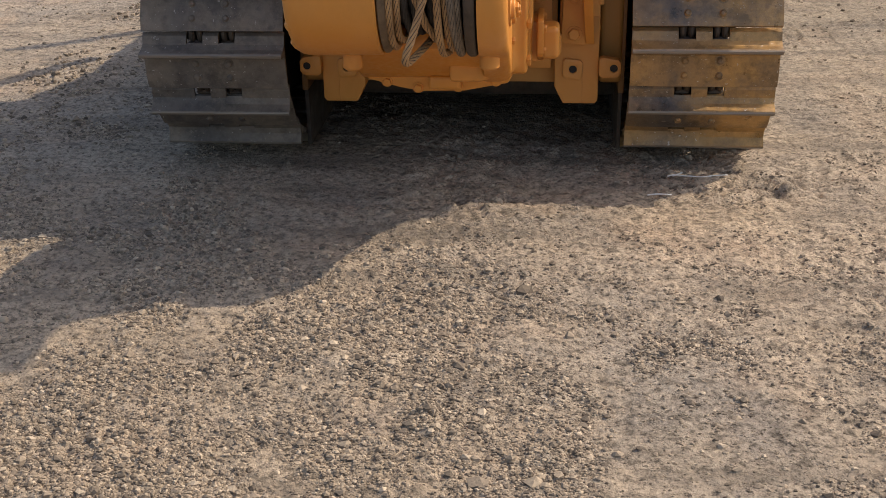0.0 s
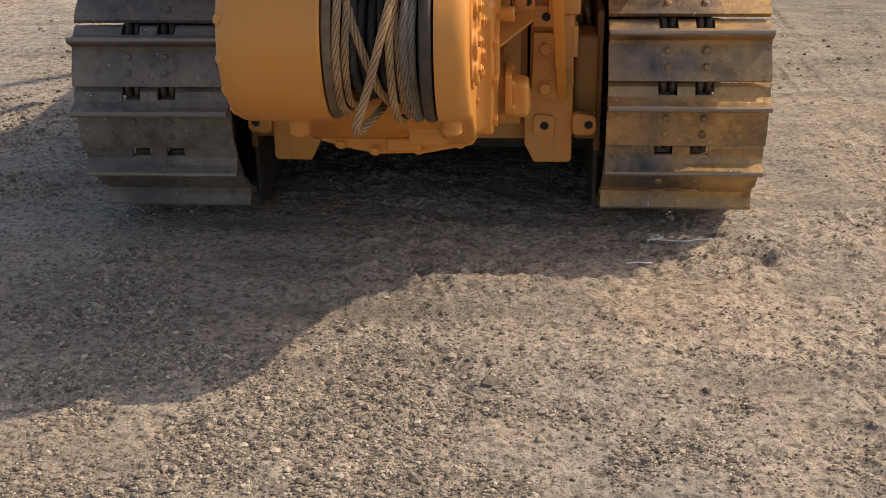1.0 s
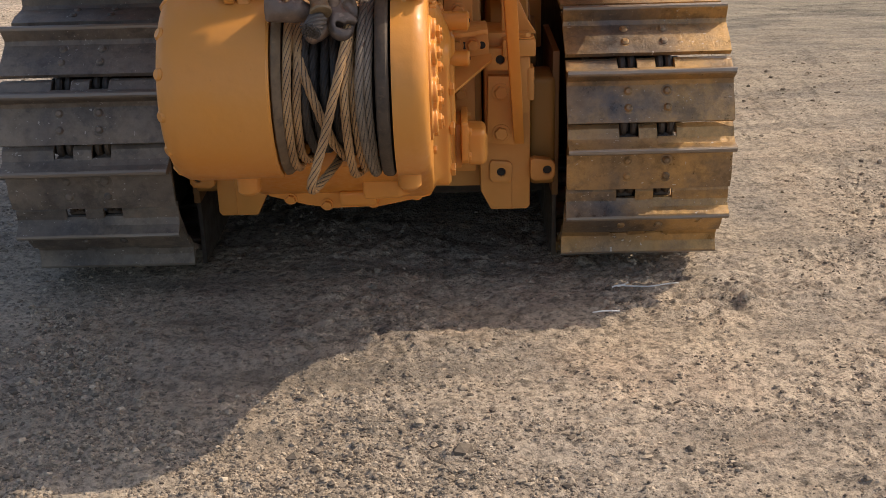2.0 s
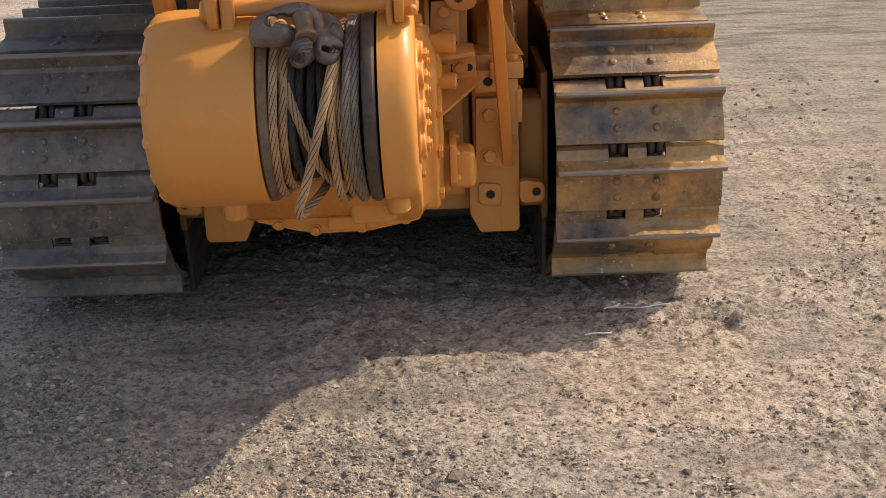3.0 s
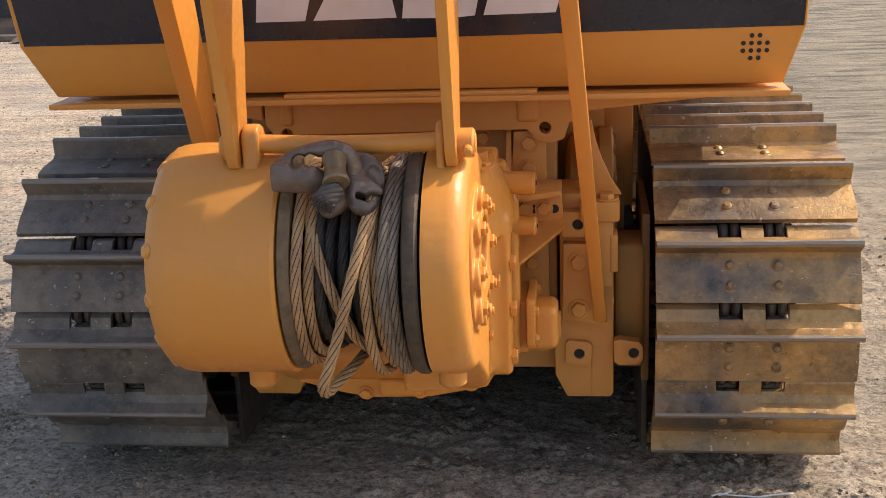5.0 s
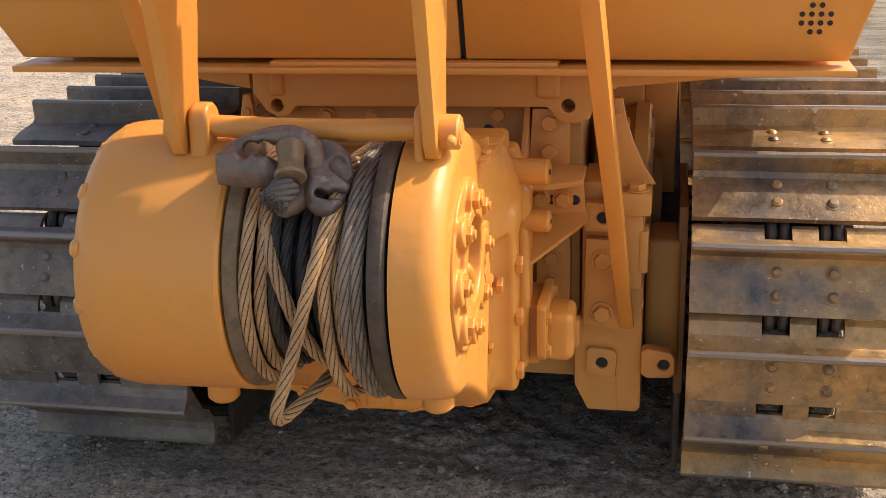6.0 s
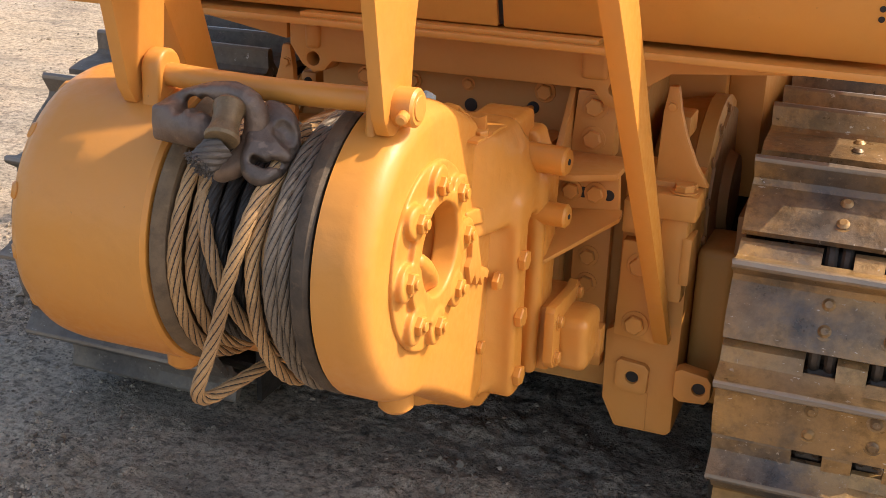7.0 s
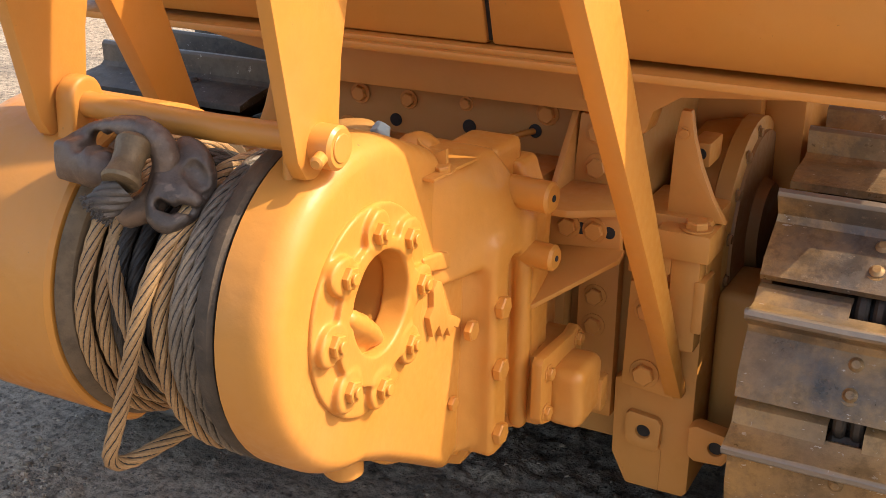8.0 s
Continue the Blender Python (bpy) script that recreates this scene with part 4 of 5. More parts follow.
for k in range(8):
    a = math.radians(45 * k)
    cy, cz = CAP_C[0] + 0.115 * math.cos(a), CAP_C[1] + 0.115 * math.sin(a)
    part("cap_bolt", join(hexbolt((-0.090, cy, cz), (1, 0, 0), 0.0165, False), rod((-0.081, cy, cz), (-0.073, cy, cz), 0.0086, 10, 0.001)), PAINT, cap)


def web_field(p):
    d = chain(p, [(-0.096, 3.286, 0.850), (-0.100, 3.315, 0.828), (-0.106, 3.355, 0.797), (-0.116, 3.402, 0.762)], [0.012, 0.016, 0.015, 0.005], 0.02)
    return blend(d, chain(p, [(-0.116, 3.286, 0.838), (-0.124, 3.302, 0.804), (-0.128, 3.330, 0.778), (-0.130, 3.370, 0.764)], [0.016, 0.022, 0.022, 0.012], 0.02), 0.02)


part("bore_web", cast((-0.20, 3.26, 0.74), (-0.07, 3.43, 0.88), 0.003, web_field), PAINT, cap)
part("lifting_tab", prism("x", -0.130, -0.096, [(3.490, 0.862), (3.549, 0.852), (3.590, 0.838), (3.612, 0.820), (3.629, 0.790), (3.612, 0.792), (3.592, 0.810), (3.550, 0.822), (3.490, 0.838)], 0.005, 3), PAINT, winch)
part("stop_tab", prism("x", -0.125, -0.096, [(3.521, 0.799), (3.534, 0.811), (3.549, 0.804), (3.558, 0.776), (3.571, 0.739), (3.596, 0.728), (3.612, 0.717), (3.605, 0.703), (3.590, 0.712), (3.577, 0.700), (3.566, 0.720), (3.550, 0.710), (3.540, 0.734), (3.520, 0.722),
      (3.508, 0.759), (3.522, 0.772)], 0.003, 2), PAINT, winch)
# feet and sump under the drum
for x, z1 in ((-0.165, 0.60), (-0.575, 0.62)):
    part("foot_boss", rod((x, 3.368, 0.546 if x > -0.3 else 0.541), (x, 3.368, z1), 0.030, 24, 0.008), PAINT, winch)
part("sump", prism("x", -0.60, -0.12, [(3.38, 0.60), (3.46, 0.555), (3.60, 0.465), (3.665, 0.43), (3.80, 0.42), (3.83, 0.48), (3.83, 0.66), (3.40, 0.66)], 0.012), PAINT, winch, "ribbed yellow sump under the drum")
part("sump_pan", prism("y", 3.66, 3.80, [(-0.60, 0.47), (-0.575, 0.425), (-0.47, 0.397), (-0.40, 0.385), (-0.26, 0.388), (-0.12, 0.415), (-0.10, 0.45), (-0.12, 0.48)], 0.006), PAINT, winch)
part("sump_cap", box(-0.375, -0.27, 3.63, 3.67, 0.40, 0.445, 0.012, 3), PAINT, winch)
for x, z in ((-0.515, 0.408), (-0.413, 0.388), (-0.282, 0.392), (-0.159, 0.412)):
    part("sump_bolt", hexbolt((x, 3.66, z + 0.01), (0, -1, -0.2), 0.014), PAINT, winch)
part("back_frame", box(-0.62, -0.10, 3.84, 4.07, 0.50, 0.86, 0.01), PAINT_BACK, winch)
# pivot ears, cross rod
for x0, x1 in ((-0.545, -0.512), (-0.168, -0.150)):
    part("ear", prism("x", x0, x1, arc(3.284, 1.094, 0.032, 10, 190, 12) + [(3.248, 1.035), (3.215, 0.985), (3.40, 1.02), (3.342, 1.068)], 0.008, 3, 25), PAINT, winch, "welded pivot ear")
part("ear_fillet", prism("x", -0.185, -0.140, [(3.200, 0.985), (3.228, 1.016), (3.252, 1.040), (3.312, 1.050), (3.357, 1.038), (3.40, 1.005), (3.385, 0.97)], 0.014, 3), PAINT, winch, "rough weld fillet under the ear")
part("cross_rod", tube([(x, 3.284, 1.088 - 0.006 * math.cos((x + 0.33) * 7)) for x in (-0.53, -0.46, -0.4, -0.34, -0.28, -0.22, -0.16)], 0.0185, 24), PAINT, winch, "round cross rod")
part("rod_collar", join(rod((-0.130, 3.276, 1.084), (-0.094, 3.276, 1.084), 0.0285, 32, 0.004), rod((-0.095, 3.276, 1.084), (-0.092, 3.276, 1.084), 0.0185, 28, 0.001)), PAINT, winch)
part("collar_pin", rod((-0.107, 3.258, 1.080), (-0.103, 3.231, 1.074), 0.0088, 16, 0.003), PAINT, winch)
part("rod_collar", rod((-0.592, 3.280, 1.082), (-0.57, 3.280, 1.082), 0.026, 32, 0.005), PAINT, winch)
# threaded bosses and shelf bracket on the gear case
for z, y0, r in ((0.893, 3.733, 0.0265), (0.783, 3.755, 0.0225)):
    part("threaded_boss", rod((-0.13, y0 + 0.02, z), (0.0, y0 + 0.01, z), r, 28, 0.005), PAINT, winch)
    part("boss_hole", rod((-0.01, y0 + 0.01, z), (0.002, y0 + 0.01, z), r * 0.22, 16, 0.001), SHADOWED, winch)
part("shelf", prism("z", 0.822, 0.836, [(-0.10, 3.85), (-0.02, 3.85), (0.055, 3.895), (0.055, 4.02), (-0.10, 4.02)], 0.004), PAINT_BACK, winch)
part("shelf_plate", prism("y", 3.908, 3.925, [(-0.10, 0.833), (0.055, 0.833), (0.060, 0.752), (-0.10, 0.62)], 0.004), PAINT_BACK, winch)
part("shelf_web", prism("x", -0.085, -0.072, [(3.92, 0.830), (4.062, 0.830), (4.062, 0.972), (4.035, 0.972)], 0.003), PAINT_BACK, winch)
part("shelf_web", prism("y", 4.015, 4.062, [(-0.075, 0.830), (0.015, 0.830), (0.015, 0.962), (-0.065, 0.962)], 0.004), PAINT_BACK, winch)
for z in (0.931, 0.866):
    part("shelf_bolt", hexbolt((-0.028, 4.015, z), (0, -1, 0), 0.019), PAINT_BACK, winch)
for x in (-0.037, 0.012):
    part("shelf_bolt", hexbolt((x, 3.908, 0.788), (0, -1, 0), 0.017), PAINT_BACK, winch)
for x in (-0.013, 0.038):
    part("slot", rod((x, 3.906, 0.787), (x, 3.920, 0.787), 0.011, 16, 0.001), SHADOWED, winch)
def gusset_plate():
    bm = bmesh.new()
    top = [(-0.048, 3.778, 0.684), (0.067, 3.884, 0.752), (0.067, 3.908, 0.762), (-0.075, 3.908, 0.748)]
    a = [bm.verts.new(p) for p in top]
    b = [bm.verts.new((x, y + 0.004, z - 0.010)) for x, y, z in top]
    bm.faces.new(a)
    bm.faces.new(b[::-1])
    for i in range(4):
        bm.faces.new((a[i], a[(i + 1) % 4], b[(i + 1) % 4], b[i]))
    bmesh.ops.recalc_face_normals(bm, faces=bm.faces)
    return bevel(bm, 0.002, 2)


part("gusset", gusset_plate(), PAINT_BACK, winch, "sloping triangular gusset plate")
# control valve cover
part("valve_body", box(-0.075, -0.027, 3.782, 3.93, 0.455, 0.588, 0.006, 2), PAINT, winch)
part("valve_flange", prism("x", -0.028, -0.008, [(3.742, 0.492), (3.752, 0.478), (3.80, 0.462), (3.925, 0.420), (3.935, 0.440), (3.930, 0.585), (3.905, 0.606), (3.880, 0.598), (3.752, 0.604), (3.742, 0.596)], 0.004), PAINT, winch)


def valve_field(p):
    d = brick_field(p, (0.012, 3.845, 0.512), (0.034, 0.056, 0.056), 0.020)
    return d + ripple(p, 55.0, 0.0012)


part("valve_cover", cast((-0.02, 3.76, 0.43), (0.056, 3.94, 0.59), 0.0028, valve_field), PAINT, winch, "small domed yellow valve cover")
part("valve_stub", box(0.018, 0.052, 3.880, 3.915, 0.455, 0.520, 0.006, 2), PAINT, winch)
for y, z in ((3.772, 0.568), (3.766, 0.496), (3.905, 0.578)):
    part("valve_bolt", hexbolt((-0.008, y, z), (1, 0, 0), 0.0125), PAINT, winch)
part("inner_plate", box(-0.06, 0.02, 4.03, 4.062, 0.36, 0.74, 0.008), PAINT_BACK, winch)
for z in (0.61, 0.69, 0.55):
    part("inner_bolt", hexbolt((-0.024, 4.03, z), (0, -1, 0), 0.017), PAINT_BACK, winch)
# breather, clip and bolts on top of the case
part("top_bracket", prism("x", -0.160, -0.088, [(3.505, 0.974), (3.61, 0.971), (3.65, 0.969), (3.65, 0.973), (3.61, 0.976), (3.505, 0.979)], 0.001), PAINT, winch)
part("top_clip", prism("y", 3.555, 3.562, [(-0.143, 1.020), (-0.136, 1.012), (-0.122, 1.005), (-0.107, 1.004), (-0.094, 1.010), (-0.094, 0.974), (-0.140, 0.974)], 0.001), PAINT, winch, "bent yellow clip strap")
part("top_bolt", hexbolt((-0.101, 3.555, 0.976), (0, -0.2, 1), 0.014), PAINT, winch)
part("top_bolt", hexbolt((-0.176, 3.545, 0.976), (0, 0, 1), 0.013), PAINT, winch)
part("breather", lathe("z", (-0.236, 3.53, 0), [(0.96, 0.034), (1.006, 0.036), (1.014, 0.041), (1.026, 0.040), (1.036, 0.031), (1.040, 0.012)], 28), DUSTY_SHADED, winch, "dusty tan breather cap")


def rag_field(p):
    d = chain(p, [(-0.197, 3.528, 1.028), (-0.184, 3.522, 1.034), (-0.174, 3.518, 1.028)], [0.008, 0.010, 0.006], 0.01)
    return d + ripple(p, 260.0, 0.003)


rag = part("rag", cast((-0.215, 3.495, 1.00), (-0.15, 3.555, 1.06), 0.002, rag_field), RAG, None)
tagged(rag, "small pale blue crumpled rag tucked beside the breather cap", "rag")

# ---- arch of bars over the winch ----
arch = thing("winch_arch", (-0.30, 3.6, 0.45), "yellow steel bar arch rising from the winch", "winch arch")


def slab(name, lo, hi, label=""):
    """A flat or box bar between two level cross sections (x0, x1, y0, y1, z)."""
    bm = bmesh.new()
    q = []
    for x0, x1, y0, y1, z in (lo, hi):
        q.append([bm.verts.new(p) for p in ((x0, y0, z), (x1, y0, z), (x1, y1, z), (x0, y1, z))])
    bm.faces.new(q[0])
    bm.faces.new(q[1])
    for i in range(4):
        bm.faces.new((q[0][i], q[0][(i + 1) % 4], q[1][(i + 1) % 4], q[1][i]))
    bmesh.ops.recalc_face_normals(bm, faces=bm.faces)
    return part(name, bevel(bm, 0.004, 2), PAINT, arch, label)


def arm_bar(x0, x1):
    front = [(3.262, 1.028), (3.232, 1.034), (3.216, 1.060), (3.208, 1.10), (3.168, 1.30), (3.105, 1.60), (3.09, 1.68)]
    # The unseen upper back edge is notched to let a sun patch through.
    back = [(3.368, 1.68), (3.366, 1.60), (3.354, 1.55), (3.328, 1.515), (3.310, 1.485), (3.326, 1.44), (3.350, 1.35), (3.338, 1.245), (3.319, 1.17), (3.313, 1.12), (3.306, 1.06), (3.296, 1.033)]
    return part("arm", prism("x", x0, x1, [(y + 0.013, z + 0.012) for y, z in front + back], 0.003, 2), PAINT, arch, "flat yellow bar widening upward")


arm_bar(-0.148, -0.126)
arm_bar(-0.572, -0.549)
for side in (1, -1):
    a0, a1 = (0.136, 0.168) if side > 0 else (-0.815, -0.780)
    b0, b1 = (0.034, 0.074) if side > 0 else (-0.766, -0.722)
    slab("strut", (a0, a1, 3.985, 4.02, 0.46), (b0, b1, 3.32, 3.50, 1.66), "tapering yellow box strut")
# Out of view: bars added, and the head beam sized, to shade the drum.
for x0, x1 in ((0.036, 0.072), (-0.764, -0.724)):
    part("strut_head", prism("x", x0, x1, [(3.436, 1.655), (3.464, 1.655), (3.466, 1.76), (3.475, 1.80), (3.50, 1.95), (3.47, 1.95), (3.451, 1.81), (3.438, 1.73)], 0.002), PAINT, arch, "unseen narrow yellow bar above the strut, added to shade the drum")
part("arch_head", box(-0.77, 0.08, 3.00, 3.388, 1.655, 1.90, 0.004), PAINT, arch, "unseen yellow arch head beam, sized to shade the drum")

# ---- wire rope ----
rope = thing("wire_rope", (-0.33, WY, WZ), "rusty twisted steel wire rope wound loosely on the winch drum", "wire rope")


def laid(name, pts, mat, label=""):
    """A wire rope along points, with a dark core that shows in its grooves."""
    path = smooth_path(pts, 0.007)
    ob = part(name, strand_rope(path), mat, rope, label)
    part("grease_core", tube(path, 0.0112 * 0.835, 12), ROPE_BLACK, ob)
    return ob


def wound(name, marks, mat, label=""):
    """A rope laid round the drum through marks of (angle, x, radius); 90 is on top, 180 faces rearward."""
    pts = []
    for (a0, x0, r0), (a1, x1, r1) in zip(marks, marks[1:]):
        n = max(1, round(abs(a1 - a0) / 12))
        for i in range(n):
            k = i / n
            a = radians(a0 + (a1 - a0) * k)
            e = k * k * (3 - 2 * k)
            r = r0 + (r1 - r0) * e + 0.0012 * math.sin(4 * a + x0 * 70)
            pts.append(Vector((x0 + (x1 - x0) * e, WY + r * math.cos(a), WZ + r * math.sin(a))))
    a, x, r = marks[-1]
    pts.append(Vector((x, WY + r * math.cos(radians(a)), WZ + r * math.sin(radians(a)))))
    return laid(name, pts, mat, label)


for k in range(9):
    x = -0.420 + 0.0225 * k
    wound("rope_turn", [(20 * k, x, 0.132), (20 * k + 180, x + 0.006, 0.138), (20 * k + 366, x + 0.010, 0.134)], ROPE_BLACK)
# left-hand turns
wound("rope_turn", [(40, -0.424, 0.180), (90, -0.424, 0.198), (140, -0.428, 0.206), (190, -0.434, 0.208), (230, -0.436, 0.212), (265, -0.434, 0.212), (320, -0.430, 0.19), (400, -0.420, 0.176)], ROPE_TAN)
wound("rope_turn", [(40, -0.402, 0.170), (90, -0.402, 0.184), (150, -0.406, 0.192), (195, -0.415, 0.193), (230, -0.418, 0.194), (270, -0.405, 0.190), (330, -0.395, 0.176), (400, -0.390, 0.165)], ROPE_TAN)
wound("rope_turn", [(40, -0.376, 0.162), (100, -0.384, 0.178), (150, -0.392, 0.186), (200, -0.394, 0.184), (240, -0.384, 0.178), (300, -0.37, 0.17), (400, -0.36, 0.158)], ROPE_BLACK)
wound("rope_turn", [(40, -0.362, 0.156), (100, -0.366, 0.168), (170, -0.376, 0.174), (230, -0.362, 0.170), (300, -0.35, 0.165), (400, -0.34, 0.155)], ROPE_BLACK)
wound("rope_turn", [(60, -0.338, 0.156), (130, -0.345, 0.166), (190, -0.350, 0.168), (250, -0.34, 0.164), (330, -0.32, 0.16), (400, -0.315, 0.155)], ROPE_BLACK)
# the rope that crosses behind the slack loop
wound("rope_crossing", [(80, -0.432, 0.180), (138, -0.414, 0.190), (162, -0.392, 0.194), (185, -0.366, 0.194), (207, -0.343, 0.192), (240, -0.318, 0.190), (300, -0.29, 0.180), (380, -0.27, 0.165)], ROPE_TAN)
# right-hand turns
wound("rope_turn", [(50, -0.262, 0.176), (92, -0.268, 0.196), (128, -0.283, 0.206), (150, -0.290, 0.209), (170, -0.300, 0.209), (192, -0.300, 0.212), (218, -0.298, 0.220), (245, -0.294, 0.232), (275, -0.276, 0.228), (330, -0.26, 0.190), (400, -0.25, 0.170)], ROPE_TAN)
wound("rope_turn", [(60, -0.290, 0.170), (120, -0.286, 0.186), (148, -0.287, 0.192), (186, -0.279, 0.196), (218, -0.274, 0.204), (250, -0.268, 0.218), (280, -0.256, 0.214), (340, -0.25, 0.186), (400, -0.25, 0.170)], ROPE_TAN)
wound("rope_turn", [(40, -0.246, 0.176), (100, -0.252, 0.206), (141, -0.258, 0.216), (168, -0.264, 0.219), (188, -0.264, 0.219), (208, -0.258, 0.220), (235, -0.246, 0.230), (268, -0.243, 0.228), (330, -0.245, 0.190), (400, -0.25, 0.170)], ROPE_GREY)
wound("rope_turn", [(40, -0.240, 0.180), (95, -0.238, 0.206), (137, -0.241, 0.212), (170, -0.246, 0.213), (190, -0.246, 0.212), (210, -0.243, 0.214), (240, -0.241, 0.222), (268, -0.240, 0.220), (330, -0.241, 0.190), (400, -0.242, 0.170)], ROPE_GREY)
for k in range(4):
    wound("rope_turn", [(60, -0.330 + 0.024 * k, 0.166), (180, -0.322 + 0.024 * k, 0.172), (300, -0.318 + 0.024 * k, 0.168), (405, -0.315 + 0.024 * k, 0.160)], ROPE_TAN if k == 2 else ROPE_BLACK)
laid("rope_loop", [(-0.270, WY + 0.02, WZ + 0.196), (-0.281, WY - 0.09, WZ + 0.192), (-0.292, WY - 0.178, WZ + 0.134), (-0.306, WY - 0.214, WZ + 0.078), (-0.326, WY - 0.228, WZ + 0.006), (-0.350, WY - 0.232, WZ - 0.080),
                   (-0.373, WY - 0.236, WZ - 0.150), (-0.386, WY - 0.236, WZ - 0.186), (-0.388, WY - 0.226, WZ - 0.204), (-0.382, WY - 0.200, WZ - 0.212), (-0.366, WY - 0.150, WZ - 0.206), (-0.345, WY - 0.080, WZ - 0.196),
                   (-0.330, WY + 0.0, WZ - 0.186), (-0.315, WY + 0.08, WZ - 0.160)], ROPE_TAN, "slack rope loop hanging under the drum")

# ---- forged rope end ----
hook = thing("choker_hook", (-0.40, 3.2, 1.0), "dark forged steel rope socket with open eyes lying on the rope", "hook")
f0 = Vector((-0.340, 3.149, 1.036))
ax = Vector((-0.174, 0.727, 0.664)).normalized()
prof = [(0.0, 0.0195), (0.0015, 0.0238), (0.006, 0.0258), (0.011, 0.0245), (0.015, 0.0222), (0.028, 0.0200), (0.042, 0.0206), (0.052, 0.0228), (0.060, 0.0236), (0.066, 0.019)]
part("socket", tube([f0 + ax * a for a, q in prof], [q for a, q in prof], 32), SOCKET, hook, "flared worn tan socket")
down = Vector((-0.38, -0.72, -0.58)).normalized()
cut = Vector((-0.347, 3.158, 1.027))
rnd = random.Random(4)
fray = bmesh.new()
for i in range(260):
    a, q = rnd.uniform(0, 6.283), 0.023 * math.sqrt(rnd.random())
    e1 = down.orthogonal().normalized()
    e2 = down.cross(e1)
    st = cut + down * 0.038 + (e1 * math.cos(a) + e2 * math.sin(a)) * q
    en = st + down * rnd.uniform(0.002, 0.009) + Vector((rnd.uniform(-1, 1), rnd.uniform(-1, 1), rnd.uniform(-1, 1))) * 0.005
    fray = join(fray, rod(st, en, 0.0011, 4, 0.0002))
part("frayed_end", fray, ROPE_CUT, hook, "frayed cut wires")
part("rope_end", strand_rope([cut + down * (0.004 * i) for i in range(12)], 0.0222, 0.11, 8, 10), ROPE_CUT, hook, "cut frayed rope end")


def bell_field(p):
    """A thick eye open at the back, arched over the socket and down to a rounded lip."""
    d = brick_field(p, (-0.434, 3.190, 1.043), (0.035, 0.024, 0.027), 0.008)
    d = blend(d, chain(p, [(-0.440, 3.184, 1.042), (-0.400, 3.176, 1.042), (-0.372, 3.186, 1.030)], [0.024, 0.021, 0.020], 0.02), 0.014)
    d = blend(d, chain(p, [(-0.458, 3.204, 1.058), (-0.436, 3.210, 1.074), (-0.396, 3.212, 1.086), (-0.355, 3.212, 1.089), (-0.330, 3.214, 1.077), (-0.321, 3.216, 1.054), (-0.326, 3.212, 1.024), (-0.342, 3.202, 0.992), (-0.366, 3.192, 0.980)],
                           [0.014, 0.0125, 0.014, 0.0165, 0.0180, 0.0185, 0.0178, 0.0185, 0.0195], 0.012), 0.010)
    hole = chain(p, [(-0.425, 3.130, 1.078), (-0.418, 3.200, 1.068), (-0.440, 3.26, 1.053)], [0.0125, 0.0125, 0.0125], 0.004)
    hole = np.minimum(hole, chain(p, [(-0.398, 3.130, 1.081), (-0.396, 3.200, 1.071), (-0.42, 3.26, 1.056)], [0.011, 0.011, 0.011], 0.004))
    d = carve(d, hole, 0.006)
    return d + ripple(p, 70.0, 0.0008) + ripple(p, 260.0, 0.0003)


part("bell", cast((-0.49, 3.13, 0.95), (-0.28, 3.26, 1.13), 0.0022, bell_field), FORGED, hook, "dark forged bell with an open eye arched over the socket")
# the jaw: a hollowed forged claw with a narrow slot under its tip
side, rise = Vector((0.886, 0.464, 0.0)), Vector((-0.20, 0.48, 0.854)).normalized()
facing = side.cross(rise).normalized()
JAW_AT = Vector((-0.297, 3.205, 1.024))


def jaw_field(p):
    """In the jaw's own axes: across, up and out of its face."""
    d = chain(p, [(0, 60, -20), (12, 48, -12), (22, 32, -6), (27, 8, -10)], [12, 18, 19, 17], 12)
    d = blend(d, chain(p, [(0, 50, -16), (-12, 14, -4), (-17, -14, 2)], [12, 18, 20], 14), 12)
    d = blend(d, chain(p, [(-22, -22, 0), (-20, -38, 0), (-6, -47, 0), (8, -40, -2)], [17, 16, 15, 12], 8), 8)
    d = blend(d, chain(p, [(-8, -4, 4), (12, -8, 6), (25, -18, 2)], [16, 13, 9], 8), 8)
    d = -blend(-d, 15.0 - (p[2] + 0.14 * np.maximum(p[1], 0)), 5)
    d = carve(d, chain(p, [(18, 22, 14), (30, 8, 15), (42, -2, 15)], [13, 15, 15], 5), 4)
    flat = [p[0], p[1], 0.0 * p[2]]
    d = carve(d, ball_bar(flat, (-19, -25, 0), (-5, -31, 0), 7.0, 6.0), 4)
    d = carve(d, ball_bar(flat, (-8, -29, 0), (18, -34, 0), 3.0, 2.5), 3)
    d = blend(d, chain(p, [(26, 40, -20), (34, 18, -18), (30, -10, -16), (14, -40, -14)], [10, 10, 10, 9], 6), 6)
    return d + ripple(p, 0.06, 0.7) + ripple(p, 0.26, 0.25)


jaw = cast((-52, -72, -40), (58, 82, 32), 2.2, jaw_field)
for vtx in jaw.verts:
    x, y, z = vtx.co * 0.001
    vtx.co = JAW_AT + side * x + rise * y + facing * (z - 0.006)
part("jaw", jaw, FORGED, hook, "hollowed forged jaw with a slot under its tip")

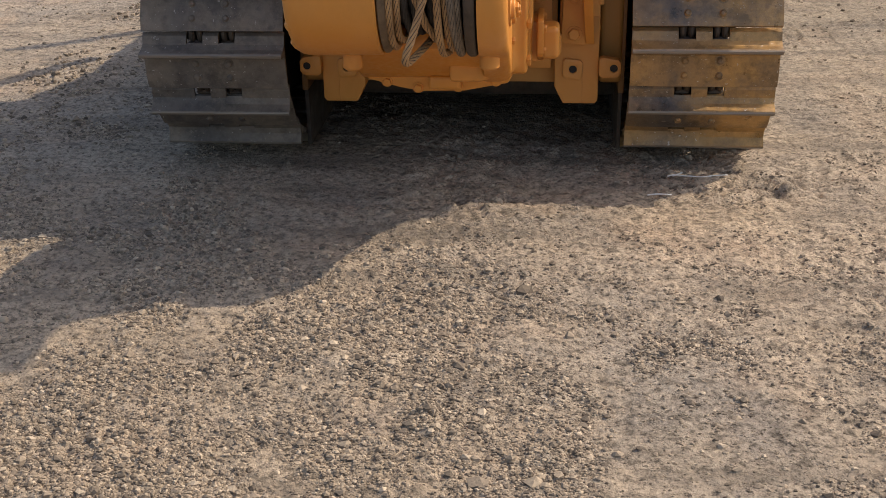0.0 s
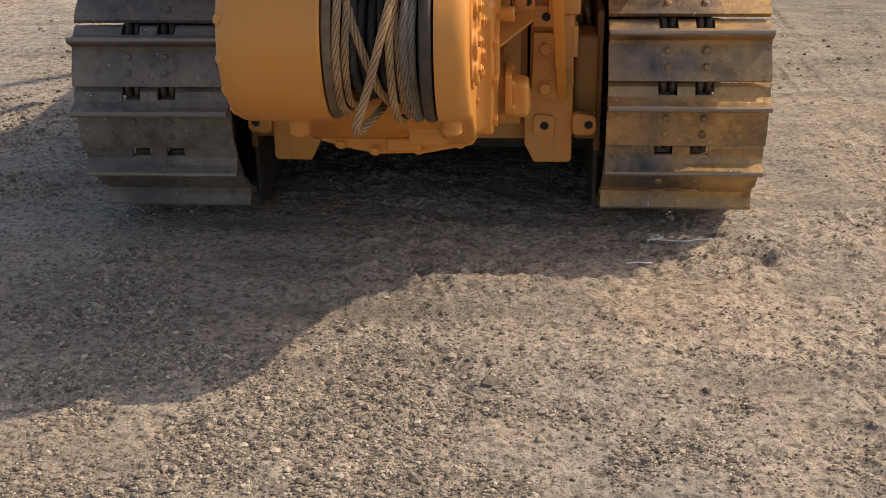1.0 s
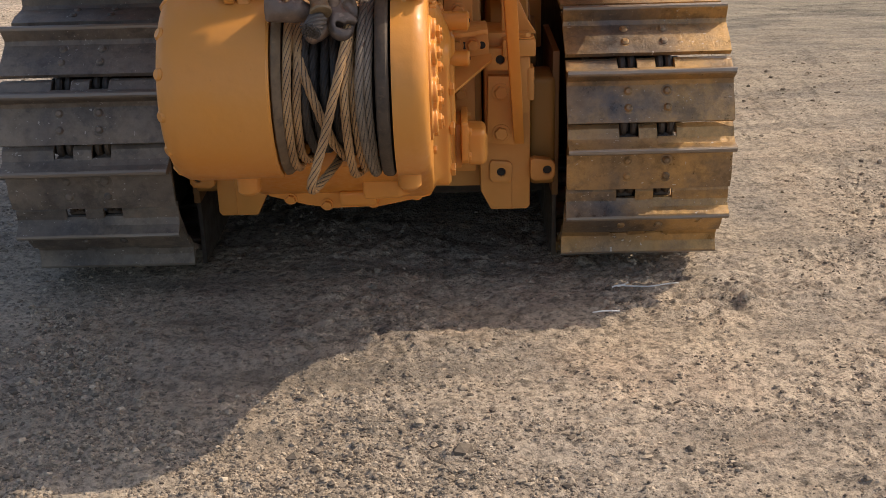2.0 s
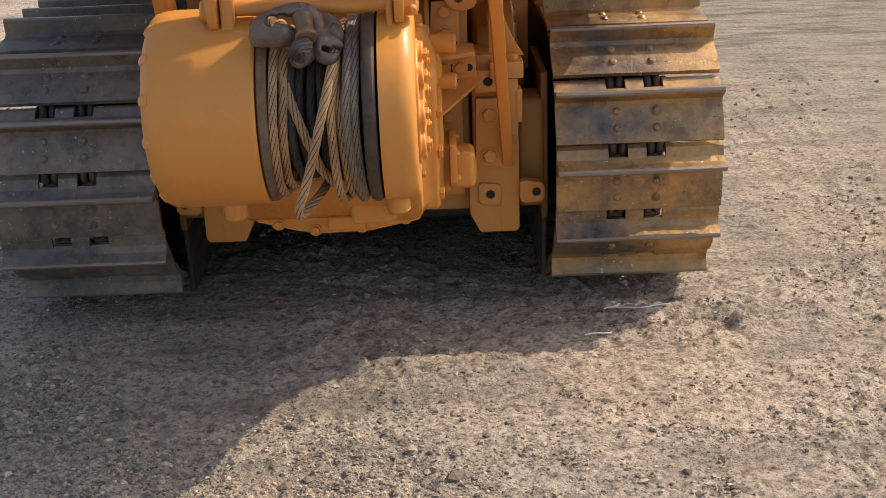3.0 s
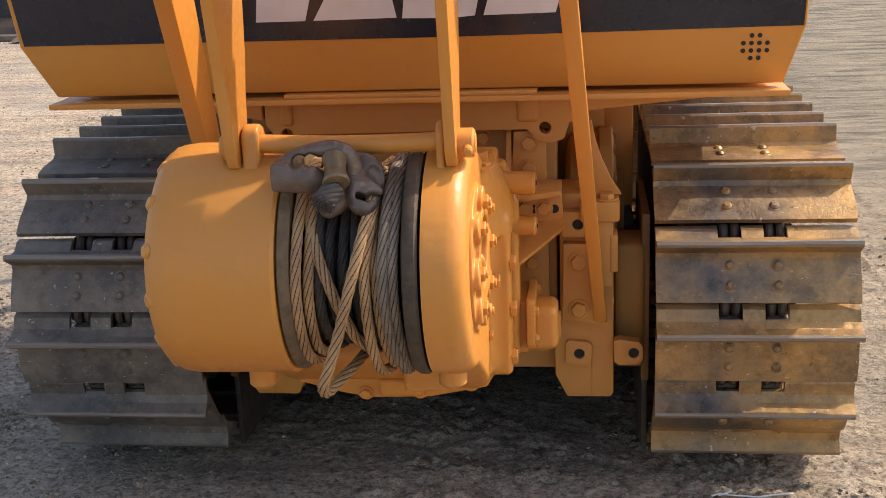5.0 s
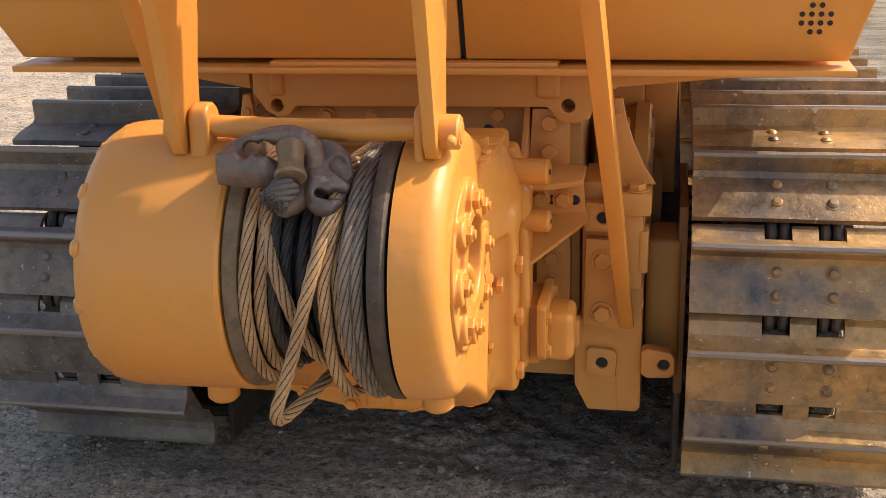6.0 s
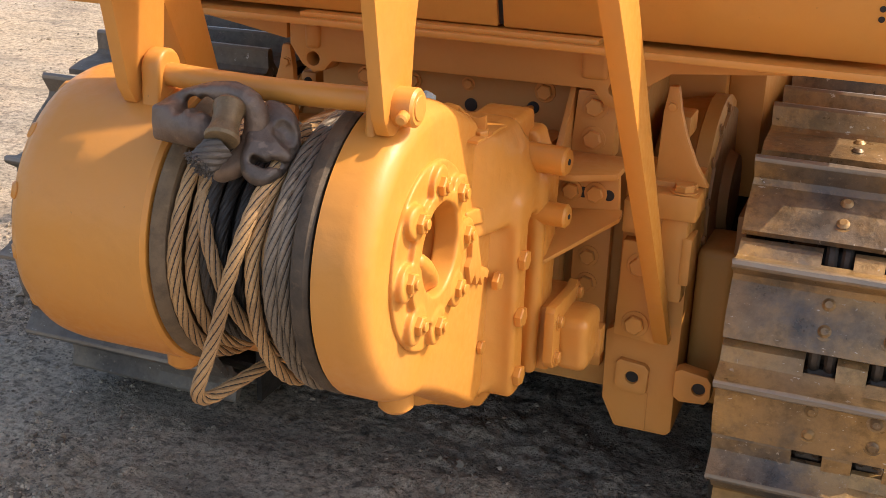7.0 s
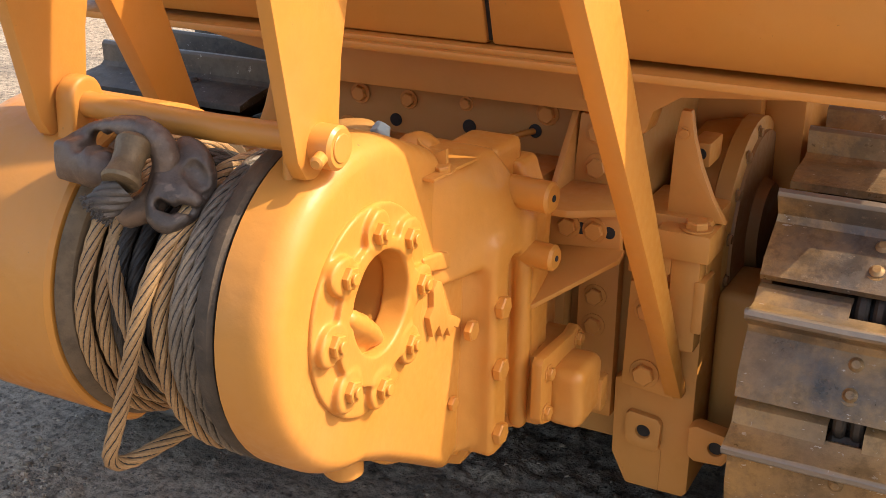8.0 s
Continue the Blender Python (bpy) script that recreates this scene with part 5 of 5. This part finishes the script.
# ---- loader standing far behind, of which the bucket's corner shows ----
loader = thing("wheel_loader", (-8.6, 17.2, 0.0), "black loader bucket and grey machine parked far across the yard", "loader")
part("bucket", prism("x", -9.4, -6.1, [(16.0, 0.04), (17.3, 0.04), (17.7, 0.5), (17.5, 1.35), (17.2, 1.5), (16.9, 1.2), (16.95, 0.6), (16.7, 0.25), (16.1, 0.16)], 0.02), BLACK, loader, "worn black bucket shell")
part("side_cutter", prism("x", -6.1, -6.04, [(15.95, 0.02), (17.4, 0.02), (17.75, 0.5), (17.5, 1.4), (17.15, 1.55)], 0.01), BLACK, loader)
part("cutting_edge", box(-9.5, -6.0, 15.8, 16.25, 0.0, 0.07, 0.01), BOLT_STEEL, loader, "scraped grey cutting edge")
for i in range(7):
    part("bucket_tooth", prism("x", -9.4 + i * 0.55, -9.25 + i * 0.55, [(15.5, 0.02), (15.95, 0.0), (16.0, 0.12)], 0.008), BOLT_STEEL, loader)
part("machine_body", box(-10.4, -7.9, 18.6, 21.5, 0.5, 2.3, 0.08), GREY_BODY, loader, "grey machine body")
part("machine_cab", join(box(-9.9, -8.4, 19.0, 20.6, 2.28, 3.3, 0.05)), DECAL, loader)
for x in (-10.5, -7.9):
    part("tyre", lathe("x", (0, 19.2, 0.62), [(x, 0.35), (x + 0.02, 0.60), (x + 0.1, 0.64), (x + 0.3, 0.64), (x + 0.38, 0.60), (x + 0.4, 0.35)], 32), SHADOWED, loader)

# ---- litter ----
def tape(points, rads, label):
    ob = part("plastic_strip", join(*[tube(smooth_path(p, 0.01), q, 6) for p, q in zip(points, rads)]), LITTER, None, "", False)
    return tagged(ob, label, "litter")


tape([[(0.437, 3.900, 0.010), (0.46, 3.908, 0.013), (0.48, 3.904, 0.012), (0.52, 3.903, 0.010), (0.558, 3.902, 0.009), (0.604, 3.914, 0.010), (0.65, 3.922, 0.010)],
      [(0.455, 3.903, 0.011), (0.475, 3.909, 0.014), (0.490, 3.922, 0.016)]], [0.0024, 0.0030], "pale torn plastic strip lying on the gravel beside the track")
tape([[(0.355, 3.722, 0.009), (0.39, 3.729, 0.010), (0.437, 3.728, 0.009)]], [0.0024], "short pale strip of plastic trodden into the gravel")
